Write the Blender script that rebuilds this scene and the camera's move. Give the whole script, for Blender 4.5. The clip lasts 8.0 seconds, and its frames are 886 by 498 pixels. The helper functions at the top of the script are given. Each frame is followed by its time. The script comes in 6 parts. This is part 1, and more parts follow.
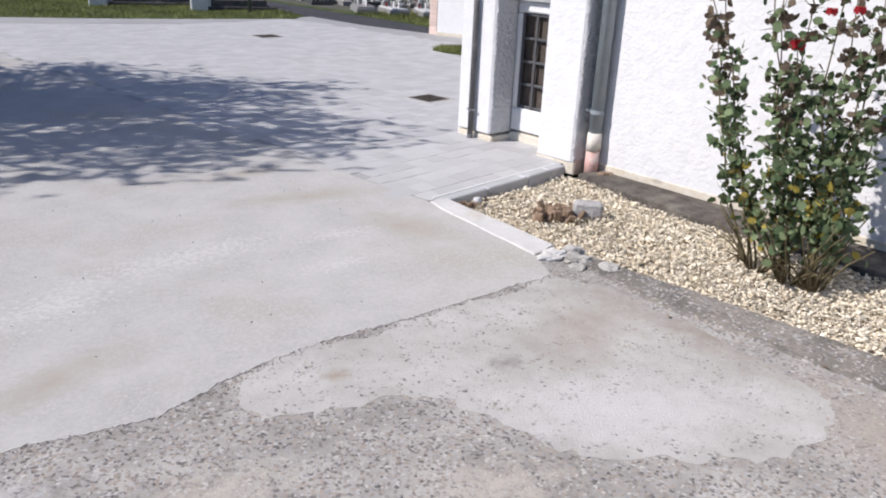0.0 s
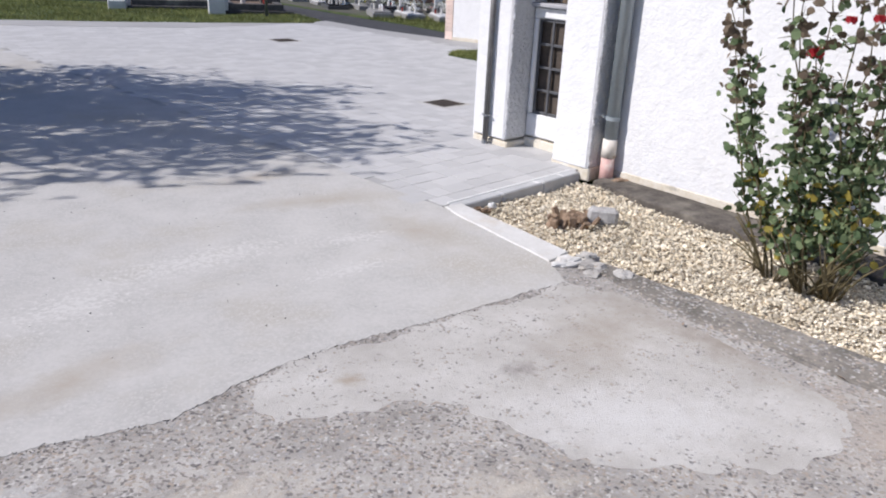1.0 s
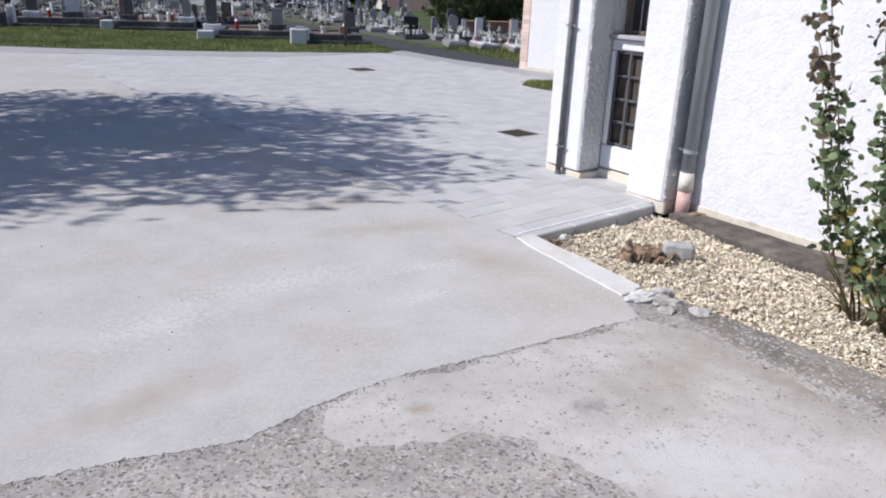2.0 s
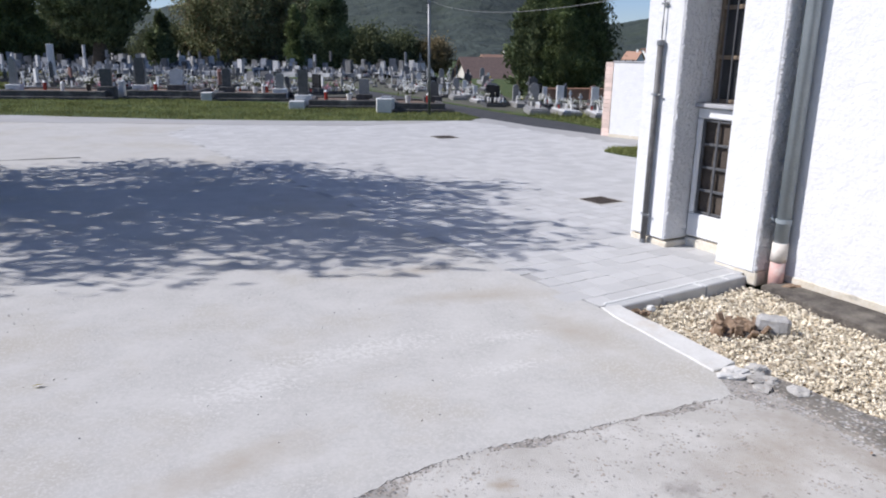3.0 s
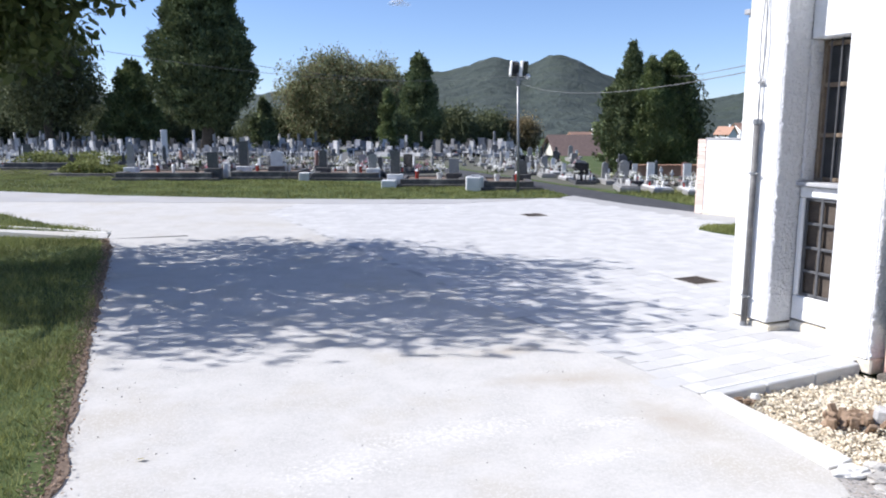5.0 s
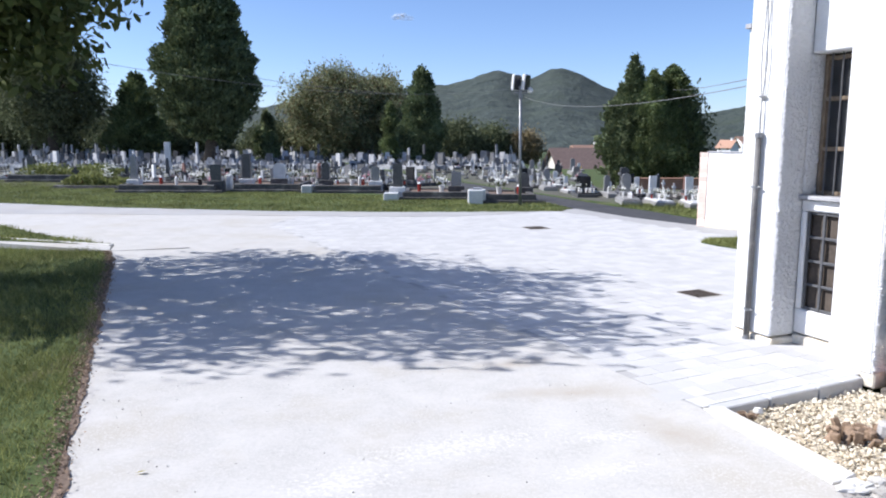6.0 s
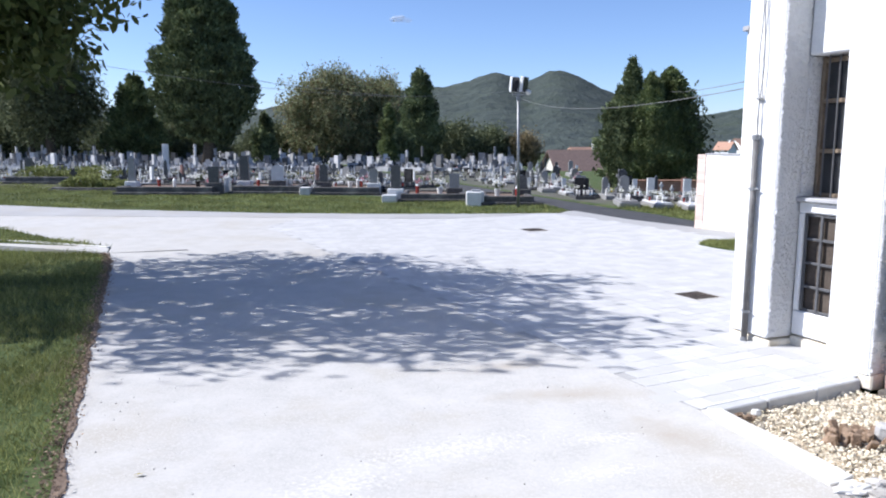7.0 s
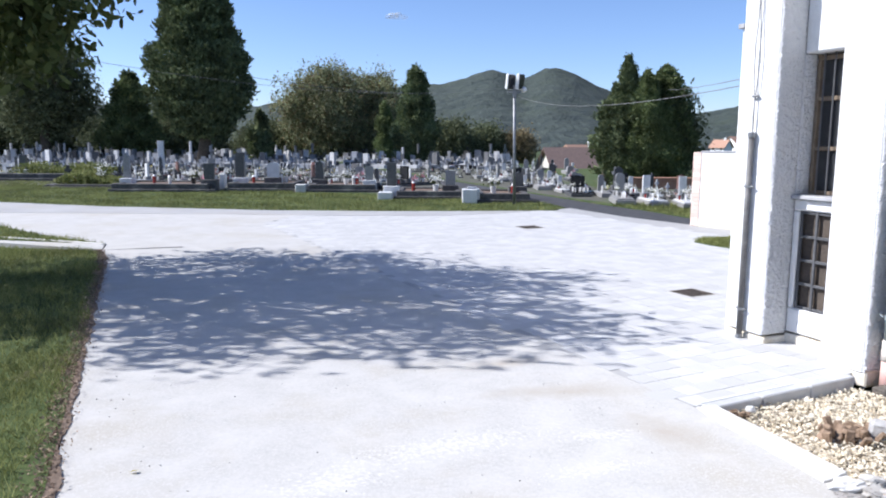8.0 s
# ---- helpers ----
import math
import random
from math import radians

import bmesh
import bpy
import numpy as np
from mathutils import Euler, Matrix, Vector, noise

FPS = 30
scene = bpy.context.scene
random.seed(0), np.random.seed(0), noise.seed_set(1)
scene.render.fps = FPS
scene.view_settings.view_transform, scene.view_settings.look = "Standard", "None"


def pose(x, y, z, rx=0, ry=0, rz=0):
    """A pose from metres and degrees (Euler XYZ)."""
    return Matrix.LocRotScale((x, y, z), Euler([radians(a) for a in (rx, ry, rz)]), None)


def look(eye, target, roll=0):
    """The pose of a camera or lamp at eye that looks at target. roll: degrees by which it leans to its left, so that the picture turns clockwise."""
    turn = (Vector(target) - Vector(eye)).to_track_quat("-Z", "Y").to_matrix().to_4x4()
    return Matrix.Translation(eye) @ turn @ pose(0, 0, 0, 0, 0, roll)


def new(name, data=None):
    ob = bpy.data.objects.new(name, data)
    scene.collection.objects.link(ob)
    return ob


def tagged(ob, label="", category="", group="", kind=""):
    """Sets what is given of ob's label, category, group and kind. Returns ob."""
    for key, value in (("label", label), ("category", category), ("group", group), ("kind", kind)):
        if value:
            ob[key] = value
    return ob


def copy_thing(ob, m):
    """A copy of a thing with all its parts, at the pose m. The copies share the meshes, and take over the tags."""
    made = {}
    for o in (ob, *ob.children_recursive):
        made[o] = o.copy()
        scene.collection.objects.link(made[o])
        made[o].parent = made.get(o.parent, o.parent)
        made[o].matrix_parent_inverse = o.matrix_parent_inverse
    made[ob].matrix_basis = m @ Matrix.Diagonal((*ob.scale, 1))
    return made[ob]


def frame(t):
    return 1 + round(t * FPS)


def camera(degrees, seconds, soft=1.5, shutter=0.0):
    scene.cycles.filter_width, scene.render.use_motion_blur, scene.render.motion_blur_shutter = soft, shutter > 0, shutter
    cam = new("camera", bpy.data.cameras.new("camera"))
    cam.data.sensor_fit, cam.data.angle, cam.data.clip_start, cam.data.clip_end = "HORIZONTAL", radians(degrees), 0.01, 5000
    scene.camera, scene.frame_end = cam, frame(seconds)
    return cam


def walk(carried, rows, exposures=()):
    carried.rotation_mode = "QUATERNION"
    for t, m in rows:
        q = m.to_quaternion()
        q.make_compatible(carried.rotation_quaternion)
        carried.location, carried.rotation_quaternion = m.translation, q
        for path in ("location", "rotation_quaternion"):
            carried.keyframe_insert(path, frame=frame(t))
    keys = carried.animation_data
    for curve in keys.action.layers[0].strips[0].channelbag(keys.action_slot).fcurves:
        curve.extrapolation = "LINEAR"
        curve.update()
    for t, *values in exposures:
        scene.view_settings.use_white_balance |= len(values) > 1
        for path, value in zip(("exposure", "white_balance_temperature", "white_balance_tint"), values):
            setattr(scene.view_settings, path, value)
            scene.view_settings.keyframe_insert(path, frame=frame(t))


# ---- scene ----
cam = camera(61.7, 8.0, soft=2.0)
PATH = [
    (0, (0.126, 0.093, 1.516), (0.775, 1.832, 0.772), 2.4),
    (0.5, (0.125, 0.092, 1.52), (0.766, 1.834, 0.779), 2.4),
    (1, (0.119, 0.094, 1.523), (0.736, 1.849, 0.788), 2.6),
    (1.5, (0.113, 0.095, 1.53), (0.659, 1.88, 0.815), 2.5),
    (1.7, (0.11, 0.097, 1.533), (0.616, 1.902, 0.834), 2.4),
    (2.8, (0.074, 0.1, 1.567), (0.357, 1.998, 1.002), 1.4),
    (3, (0.067, 0.1, 1.576), (0.309, 2.016, 1.058), 1.1),
    (3.5, (0.055, 0.097, 1.595), (0.201, 2.042, 1.151), 0.4),
    (4, (0.045, 0.1, 1.603), (0.097, 2.063, 1.224), 0.0),
    (4.5, (0.042, 0.1, 1.607), (0.061, 2.069, 1.262), 0.0),
    (5, (0.041, 0.1, 1.611), (0.05, 2.074, 1.289), 0.1),
    (6.5, (0.043, 0.097, 1.612), (0.046, 2.077, 1.329), 0.2),
    (7, (0.044, 0.097, 1.612), (0.052, 2.077, 1.329), 0.2),
    (7.5, (0.043, 0.095, 1.612), (0.056, 2.075, 1.327), 0.2),
    (8, (0.045, 0.097, 1.61), (0.064, 2.076, 1.32), 0.3),
]
EXPOSURES = [(0, 0.40, 6550, 15), (1.5, 0.40, 6450, 15), (2.8, 0.42, 6350, 14), (3.0, 0.47, 6350, 14), (3.5, 0.95, 6350, 14), (4.0, 1.02, 6350, 13), (5.0, 1.01, 6350, 13), (6.5, 1.03, 6230, 13), (8, 1.03, 6200, 13)]
walk(cam, [(t, look(eye, target, roll)) for t, eye, target, roll in PATH], EXPOSURES)

# ---- light ----
SUN_AZ = (-0.997, 0.08)
SUN_ELEV = 42.0
world = bpy.data.worlds.new("sky")
scene.world = world
world.use_nodes = True
wn = world.node_tree
sky = wn.nodes.new("ShaderNodeTexSky")
sky.sky_type = "NISHITA"
sky.sun_disc = False
sky.sun_elevation = radians(SUN_ELEV)
sky.sun_rotation = math.atan2(SUN_AZ[0], SUN_AZ[1])
sky.air_density, sky.dust_density, sky.ozone_density = 0.8, 0.3, 6.0
tint = wn.nodes.new("ShaderNodeMix")
tint.data_type, tint.blend_type = "RGBA", "MULTIPLY"
tint.inputs["Factor"].default_value, tint.inputs["B"].default_value = 1.0, (1.05, 0.98, 1.0, 1)
wn.links.new(sky.outputs["Color"], tint.inputs["A"])
wn.links.new(tint.outputs["Result"], wn.nodes["Background"].inputs["Color"])
wn.nodes["Background"].inputs["Strength"].default_value = 0.084
sun = new("sun", bpy.data.lights.new("sun", "SUN"))
sun.data.energy, sun.data.angle, sun.data.color = 3.8, radians(0.55), (1.0, 0.98, 0.95)
flat = math.hypot(*SUN_AZ)
reach = math.tan(radians(SUN_ELEV)) * flat
sun.matrix_basis = look((SUN_AZ[0] * 30, SUN_AZ[1] * 30, reach * 30), (0, 0, 0))

rng = np.random.default_rng(7)
rnd = random.Random(11)


# ---- materials ----
def node(tree, kind, **values):
    n = tree.nodes.new(kind)
    for key, value in values.items():
        n.inputs[key].default_value = value
    return n


def material(name, dark, light, scale=8.0, fine=60.0, rough=0.85, bump=0.3, depth=0.01, metal=0.0, by_piece=0.0, stain=None, stain_scale=1.2,
             speck=None, speck_scale=90.0, island=False, spec=0.3, stain_at=0.52):
    """Two scales of noise between two colours, with relief; stain: a third colour in broad patches; speck: small grains."""
    m = bpy.data.materials.new(name)
    m.use_nodes = True
    t = m.node_tree
    link = t.links.new
    bsdf = t.nodes["Principled BSDF"]
    where = t.nodes.new("ShaderNodeTexCoord").outputs["Object"]
    big = node(t, "ShaderNodeTexNoise", Scale=scale, Detail=5.0, Roughness=0.6)
    small = node(t, "ShaderNodeTexNoise", Scale=fine, Detail=3.0, Roughness=0.65)
    link(where, big.inputs["Vector"]), link(where, small.inputs["Vector"])
    both = t.nodes.new("ShaderNodeMath")
    both.operation = "ADD"
    half = t.nodes.new("ShaderNodeMath")
    half.operation = "MULTIPLY_ADD"
    link(big.outputs["Fac"], half.inputs[0])
    half.inputs[1].default_value, half.inputs[2].default_value = 0.6, 0.0
    part_ = t.nodes.new("ShaderNodeMath")
    part_.operation = "MULTIPLY"
    link(small.outputs["Fac"], part_.inputs[0])
    part_.inputs[1].default_value = 0.4
    link(half.outputs[0], both.inputs[0]), link(part_.outputs[0], both.inputs[1])
    ramp = t.nodes.new("ShaderNodeValToRGB")
    ramp.color_ramp.elements[0].position, ramp.color_ramp.elements[1].position = 0.33, 0.67
    ramp.color_ramp.elements[0].color, ramp.color_ramp.elements[1].color = (*dark, 1), (*light, 1)
    link(both.outputs[0], ramp.inputs["Fac"])
    colour = ramp.outputs["Color"]

    def mixed(a, b_colour, factor):
        mix = t.nodes.new("ShaderNodeMix")
        mix.data_type = "RGBA"
        link(factor, mix.inputs["Factor"]), link(a, mix.inputs["A"])
        mix.inputs["B"].default_value = (*b_colour, 1)
        return mix.outputs["Result"]

    def stepped(value, low, high):
        r = t.nodes.new("ShaderNodeMapRange")
        link(value, r.inputs["Value"])
        r.inputs["From Min"].default_value, r.inputs["From Max"].default_value = low, high
        return r.outputs["Result"]

    if stain:
        broad = node(t, "ShaderNodeTexNoise", Scale=stain_scale, Detail=6.0, Roughness=0.65)
        link(where, broad.inputs["Vector"])
        colour = mixed(colour, stain, stepped(broad.outputs["Fac"], stain_at, stain_at + 0.16))
    height = both.outputs[0]
    if speck:
        cells = node(t, "ShaderNodeTexVoronoi", Scale=speck_scale)
        link(where, cells.inputs["Vector"])
        pick = t.nodes.new("ShaderNodeSeparateColor")
        link(cells.outputs["Color"], pick.inputs["Color"])
        colour = mixed(colour, speck, stepped(pick.outputs["Red"], 0.62, 0.95))
    if by_piece:
        if island:
            chance = t.nodes.new("ShaderNodeNewGeometry").outputs["Random Per Island"]
        else:
            chance = t.nodes.new("ShaderNodeObjectInfo").outputs["Random"]
        shade = t.nodes.new("ShaderNodeHueSaturation")
        link(colour, shade.inputs["Color"])
        spread = t.nodes.new("ShaderNodeMapRange")
        link(chance, spread.inputs["Value"])
        spread.inputs["To Min"].default_value, spread.inputs["To Max"].default_value = 1 - by_piece, 1 + by_piece
        link(spread.outputs["Result"], shade.inputs["Value"])
        colour = shade.outputs["Color"]
    link(colour, bsdf.inputs["Base Color"])
    bsdf.inputs["Roughness"].default_value = rough
    bsdf.inputs["Metallic"].default_value = metal
    bsdf.inputs["Specular IOR Level"].default_value = spec
    if bump:
        b = node(t, "ShaderNodeBump", Strength=bump, Distance=depth)
        link(height, b.inputs["Height"])
        link(b.outputs["Normal"], bsdf.inputs["Normal"])
    return m


def foliage(name, dark, light, by_piece=0.45, through_light=0.35):
    """Leaves: colour by leaf, matt, some light passes through."""
    m = bpy.data.materials.new(name)
    m.use_nodes = True
    t = m.node_tree
    link = t.links.new
    bsdf = t.nodes["Principled BSDF"]
    chance = t.nodes.new("ShaderNodeNewGeometry").outputs["Random Per Island"]
    ramp = t.nodes.new("ShaderNodeValToRGB")
    ramp.color_ramp.elements[0].color, ramp.color_ramp.elements[1].color = (*dark, 1), (*light, 1)
    link(chance, ramp.inputs["Fac"])
    broad = node(t, "ShaderNodeTexNoise", Scale=0.9, Detail=3.0)
    link(t.nodes.new("ShaderNodeTexCoord").outputs["Object"], broad.inputs["Vector"])
    shade = t.nodes.new("ShaderNodeHueSaturation")
    spread = t.nodes.new("ShaderNodeMapRange")
    link(broad.outputs["Fac"], spread.inputs["Value"])
    spread.inputs["From Min"].default_value, spread.inputs["From Max"].default_value = 0.3, 0.7
    spread.inputs["To Min"].default_value, spread.inputs["To Max"].default_value = 1 - by_piece, 1 + by_piece
    link(ramp.outputs["Color"], shade.inputs["Color"]), link(spread.outputs["Result"], shade.inputs["Value"])
    link(shade.outputs["Color"], bsdf.inputs["Base Color"])
    bsdf.inputs["Roughness"].default_value = 0.75
    bsdf.inputs["Specular IOR Level"].default_value = 0.12
    thin = t.nodes.new("ShaderNodeBsdfTranslucent")
    link(shade.outputs["Color"], thin.inputs["Color"])
    mix = t.nodes.new("ShaderNodeMixShader")
    mix.inputs["Fac"].default_value = through_light
    link(bsdf.outputs["BSDF"], mix.inputs[1]), link(thin.outputs["BSDF"], mix.inputs[2])
    link(mix.outputs["Shader"], t.nodes["Material Output"].inputs["Surface"])
    return m


M = {
    "grave_gravel": material("grey_brown_gravel_ground", (0.06, 0.06, 0.045), (0.14, 0.135, 0.11), 2, 30, 0.95, 0.5, 0.02, stain=(0.07, 0.10, 0.035), stain_scale=0.5),
    "far_stone": material("mixed_gravestone", (0.20, 0.20, 0.20), (0.36, 0.36, 0.36), 6, 40, 0.5, 0.0, by_piece=0.95, island=True),
    "field": material("field_ground", (0.035, 0.06, 0.02), (0.09, 0.11, 0.04), 0.6, 20, 0.95, 0.3, 0.03),
    "turf": material("turf_soil", (0.030, 0.055, 0.015), (0.085, 0.11, 0.032), 3, 60, 0.95, 0.6, 0.03, stain=(0.16, 0.13, 0.07), stain_scale=1.6, stain_at=0.56),
    "concrete": material("new_concrete", (0.375, 0.365, 0.345), (0.495, 0.483, 0.458), 3.4, 38, 0.9, 0.22, 0.006, stain=(0.40, 0.375, 0.33), stain_scale=0.9, speck=(0.475, 0.463, 0.438), speck_scale=120, stain_at=0.5),
    "paver": material("pale_grey_paving_stone", (0.43, 0.426, 0.418), (0.50, 0.496, 0.486), 3, 70, 0.9, 0.25, 0.003, by_piece=0.08),
    "pavers": material("pale_grey_paving", (0.43, 0.426, 0.418), (0.50, 0.496, 0.486), 3, 70, 0.9, 0.25, 0.003, by_piece=0.08, island=True),
    "joint": material("sandy_joint_bed", (0.31, 0.305, 0.295), (0.39, 0.385, 0.375), 10, 90, 0.95, 0.4, 0.004),
    "path": material("grey_worn_path", (0.31, 0.305, 0.30), (0.40, 0.395, 0.385), 1.2, 40, 0.9, 0.2, 0.005, stain=(0.36, 0.34, 0.31), stain_scale=0.7),
    "kerb": material("pale_concrete_kerb", (0.50, 0.49, 0.465), (0.64, 0.63, 0.605), 6, 60, 0.9, 0.3, 0.005, stain=(0.52, 0.48, 0.42), stain_scale=4),
    "kerb_grey": material("grey_concrete_kerb", (0.39, 0.392, 0.39), (0.48, 0.482, 0.478), 8, 70, 0.9, 0.3, 0.004),
    "mortar": material("white_mortar", (0.60, 0.60, 0.58), (0.74, 0.74, 0.72), 9, 60, 0.9, 0.3, 0.004),
    "apron": material("dirty_dark_apron", (0.045, 0.040, 0.036), (0.15, 0.132, 0.112), 13, 60, 0.95, 0.9, 0.008, stain=(0.20, 0.18, 0.15), stain_scale=3),
    "soil": material("dry_soil", (0.085, 0.06, 0.045), (0.22, 0.165, 0.125), 14, 60, 0.95, 0.8, 0.012),
    "pebble": material("cream_and_ochre_pebbles", (0.50, 0.42, 0.29), (0.77, 0.715, 0.595), 12, 60, 0.7, 0.2, 0.003, by_piece=0.48, island=True, stain=(0.50, 0.34, 0.19), stain_scale=14, stain_at=0.59),
    "asphalt": material("dark_asphalt", (0.04, 0.04, 0.042), (0.075, 0.075, 0.077), 4, 60, 0.9, 0.4, 0.006),
    "render": material("white_roughcast_render", (0.66, 0.66, 0.655), (0.75, 0.75, 0.745), 9, 42, 0.9, 0.75, 0.022),
    # same white paint as render, coloured lighter to lift the shaded flanks
    "rough": material("heavy_white_roughcast", (0.80, 0.80, 0.80), (0.88, 0.88, 0.88), 24, 46, 0.92, 1.0, 0.085),
    "plinth": material("yellowed_flaking_base", (0.54, 0.465, 0.34), (0.72, 0.685, 0.61), 9, 50, 0.92, 0.5, 0.01, stain=(0.30, 0.27, 0.23), stain_scale=6, stain_at=0.58),
    "zinc": material("grey_painted_zinc", (0.27, 0.31, 0.33), (0.37, 0.41, 0.43), 5, 60, 0.45, 0.1, 0.002, metal=0.25, spec=0.5),
    "pvc": material("pink_plastic_pipe", (0.55, 0.33, 0.29), (0.68, 0.45, 0.40), 8, 60, 0.55, 0.1, 0.002, stain=(0.70, 0.58, 0.52), stain_scale=9),
    "collar": material("stained_white_collar", (0.62, 0.55, 0.46), (0.78, 0.74, 0.68), 9, 60, 0.7, 0.2, 0.003, stain=(0.42, 0.25, 0.13), stain_scale=14, stain_at=0.55),
    "steel": material("weathered_galvanised_steel", (0.16, 0.165, 0.17), (0.30, 0.31, 0.32), 8, 60, 0.5, 0.2, 0.002, metal=0.6, spec=0.5, stain=(0.22, 0.17, 0.13), stain_scale=8, stain_at=0.6),
    "iron": material("dark_grey_iron", (0.07, 0.072, 0.078), (0.13, 0.132, 0.138), 12, 60, 0.6, 0.2, 0.002, metal=0.3, spec=0.4),
    "iron_rust": material("rusty_drain_iron", (0.05, 0.042, 0.035), (0.12, 0.095, 0.075), 12, 60, 0.75, 0.3, 0.002, metal=0.3),
    "wood": material("weathered_beige_timber", (0.12, 0.09, 0.065), (0.27, 0.21, 0.15), 4, 40, 0.75, 0.3, 0.003),
    "board": material("brown_dusty_board", (0.05, 0.04, 0.033), (0.11, 0.088, 0.07), 5, 50, 0.8, 0.3, 0.003),
    "tube": material("dull_dark_steel_tube", (0.09, 0.088, 0.086), (0.19, 0.185, 0.18), 9, 60, 0.6, 0.3, 0.002, metal=0.2, spec=0.4, stain=(0.30, 0.27, 0.24), stain_scale=9, stain_at=0.6),
    "sand": material("coarse_sandy_fill", (0.32, 0.26, 0.18), (0.55, 0.48, 0.37), 30, 90, 0.95, 0.8, 0.01),
    "olive": foliage("olive_green_leaves", (0.18, 0.20, 0.105), (0.32, 0.335, 0.185), 0.35, 0.3),
    "russet": foliage("russet_browning_leaves", (0.16, 0.135, 0.075), (0.30, 0.235, 0.13), 0.3, 0.3),
    "sill": material("grey_weathered_sill", (0.30, 0.30, 0.31), (0.42, 0.42, 0.43), 7, 60, 0.8, 0.2, 0.003),
    "interior": material("dim_interior", (0.06, 0.055, 0.05), (0.12, 0.11, 0.10), 2, 30, 0.9, 0.0),
    "bark": material("grey_brown_bark", (0.055, 0.045, 0.035), (0.14, 0.115, 0.09), 8, 40, 0.95, 0.9, 0.02),
    "stump": material("rotten_reddish_wood", (0.12, 0.078, 0.05), (0.36, 0.26, 0.18), 26, 60, 0.95, 0.9, 0.012),
    "chunk": material("grey_weathered_lump", (0.26, 0.25, 0.24), (0.46, 0.45, 0.43), 14, 60, 0.95, 0.7, 0.01),
    "granite_dark": material("dark_grey_granite", (0.045, 0.046, 0.048), (0.105, 0.106, 0.109), 14, 90, 0.3, 0.05, 0.001, spec=0.5),
    "granite_black": material("black_polished_granite", (0.012, 0.012, 0.014), (0.03, 0.03, 0.033), 14, 90, 0.18, 0.0, spec=0.5),
    "granite_light": material("light_grey_granite", (0.20, 0.196, 0.188), (0.34, 0.334, 0.32), 14, 90, 0.4, 0.05, 0.001, spec=0.5),
    "marble": material("white_marble", (0.54, 0.54, 0.53), (0.72, 0.72, 0.71), 5, 40, 0.4, 0.05, 0.001, spec=0.5),
    "terrazzo": material("dull_dark_terrazzo", (0.055, 0.052, 0.05), (0.125, 0.118, 0.112), 9, 80, 0.8, 0.3, 0.004, stain=(0.21, 0.20, 0.18), stain_scale=2),
    "red_stone": material("red_brown_granite", (0.15, 0.075, 0.06), (0.26, 0.14, 0.11), 14, 80, 0.35, 0.05, 0.001, spec=0.5),
    "glass_red": material("red_lantern_glass", (0.22, 0.025, 0.02), (0.32, 0.045, 0.035), 5, 30, 0.2, 0.0, spec=0.5),
    "ceramic": material("pale_ceramic", (0.60, 0.58, 0.54), (0.78, 0.76, 0.72), 5, 30, 0.4, 0.0, spec=0.5),
    "petal_white": foliage("white_petals", (0.70, 0.70, 0.66), (0.85, 0.84, 0.80), 0.1),
    "petal_yellow": foliage("yellow_petals", (0.65, 0.50, 0.06), (0.80, 0.70, 0.20), 0.1),
    "petal_red": foliage("red_petals", (0.38, 0.02, 0.03), (0.52, 0.05, 0.06), 0.1),
    "petal_pink": foliage("pink_petals", (0.60, 0.22, 0.28), (0.75, 0.42, 0.45), 0.1),
    "grass": foliage("grass_blades", (0.085, 0.110, 0.034), (0.29, 0.30, 0.115), 0.35, 0.3),
    "litter": material("dry_fallen_leaves", (0.15, 0.095, 0.06), (0.40, 0.30, 0.22), 30, 90, 0.9, 0.1, 0.002, by_piece=0.4, island=True),
    "walnut": foliage("broad_green_leaves", (0.038, 0.055, 0.018), (0.12, 0.14, 0.05), 0.3, 0.25),
    "conifer": foliage("dark_conifer_sprays", (0.062, 0.088, 0.046), (0.175, 0.205, 0.098), 0.55, 0.15),
    "conifer_pale": foliage("lighter_conifer_sprays", (0.080, 0.115, 0.050), (0.21, 0.245, 0.105), 0.5, 0.25),
    "hedge": foliage("mixed_green_leaves", (0.075, 0.092, 0.050), (0.160, 0.178, 0.092), 0.4, 0.25),
    "rose_leaf": foliage("rose_leaves", (0.075, 0.12, 0.058), (0.235, 0.295, 0.155), 0.3, 0.25),
    "rose_young": foliage("reddish_young_rose_leaves", (0.10, 0.075, 0.055), (0.20, 0.155, 0.11), 0.3, 0.25),
    "rose_yellow": foliage("yellowing_leaves", (0.30, 0.24, 0.05), (0.48, 0.40, 0.10), 0.2, 0.3),
    "cane": material("brown_green_rose_cane", (0.075, 0.06, 0.03), (0.17, 0.14, 0.075), 14, 60, 0.8, 0.2, 0.002),
    # forest green paled toward blue-grey: distance haze put into the colour
    "hazy_forest": material("hazy_wooded_hillside", (0.020, 0.030, 0.029), (0.068, 0.084, 0.069), 0.03, 0.13, 1.0, 1.0, 12.0, stain=(0.046, 0.060, 0.044), stain_scale=0.006),
    "tile_brown": material("brown_roof_tiles", (0.10, 0.072, 0.066), (0.16, 0.115, 0.10), 3, 20, 0.9, 0.3, 0.02),
    "tile_orange": material("orange_roof_tiles", (0.34, 0.20, 0.14), (0.45, 0.28, 0.20), 3, 20, 0.9, 0.3, 0.02),
    "house_wall": material("cream_house_wall", (0.48, 0.45, 0.38), (0.60, 0.57, 0.50), 1, 20, 0.9, 0.1, 0.01),
    "house_white": material("white_house_wall", (0.70, 0.70, 0.68), (0.80, 0.80, 0.78), 1, 20, 0.9, 0.1, 0.01),
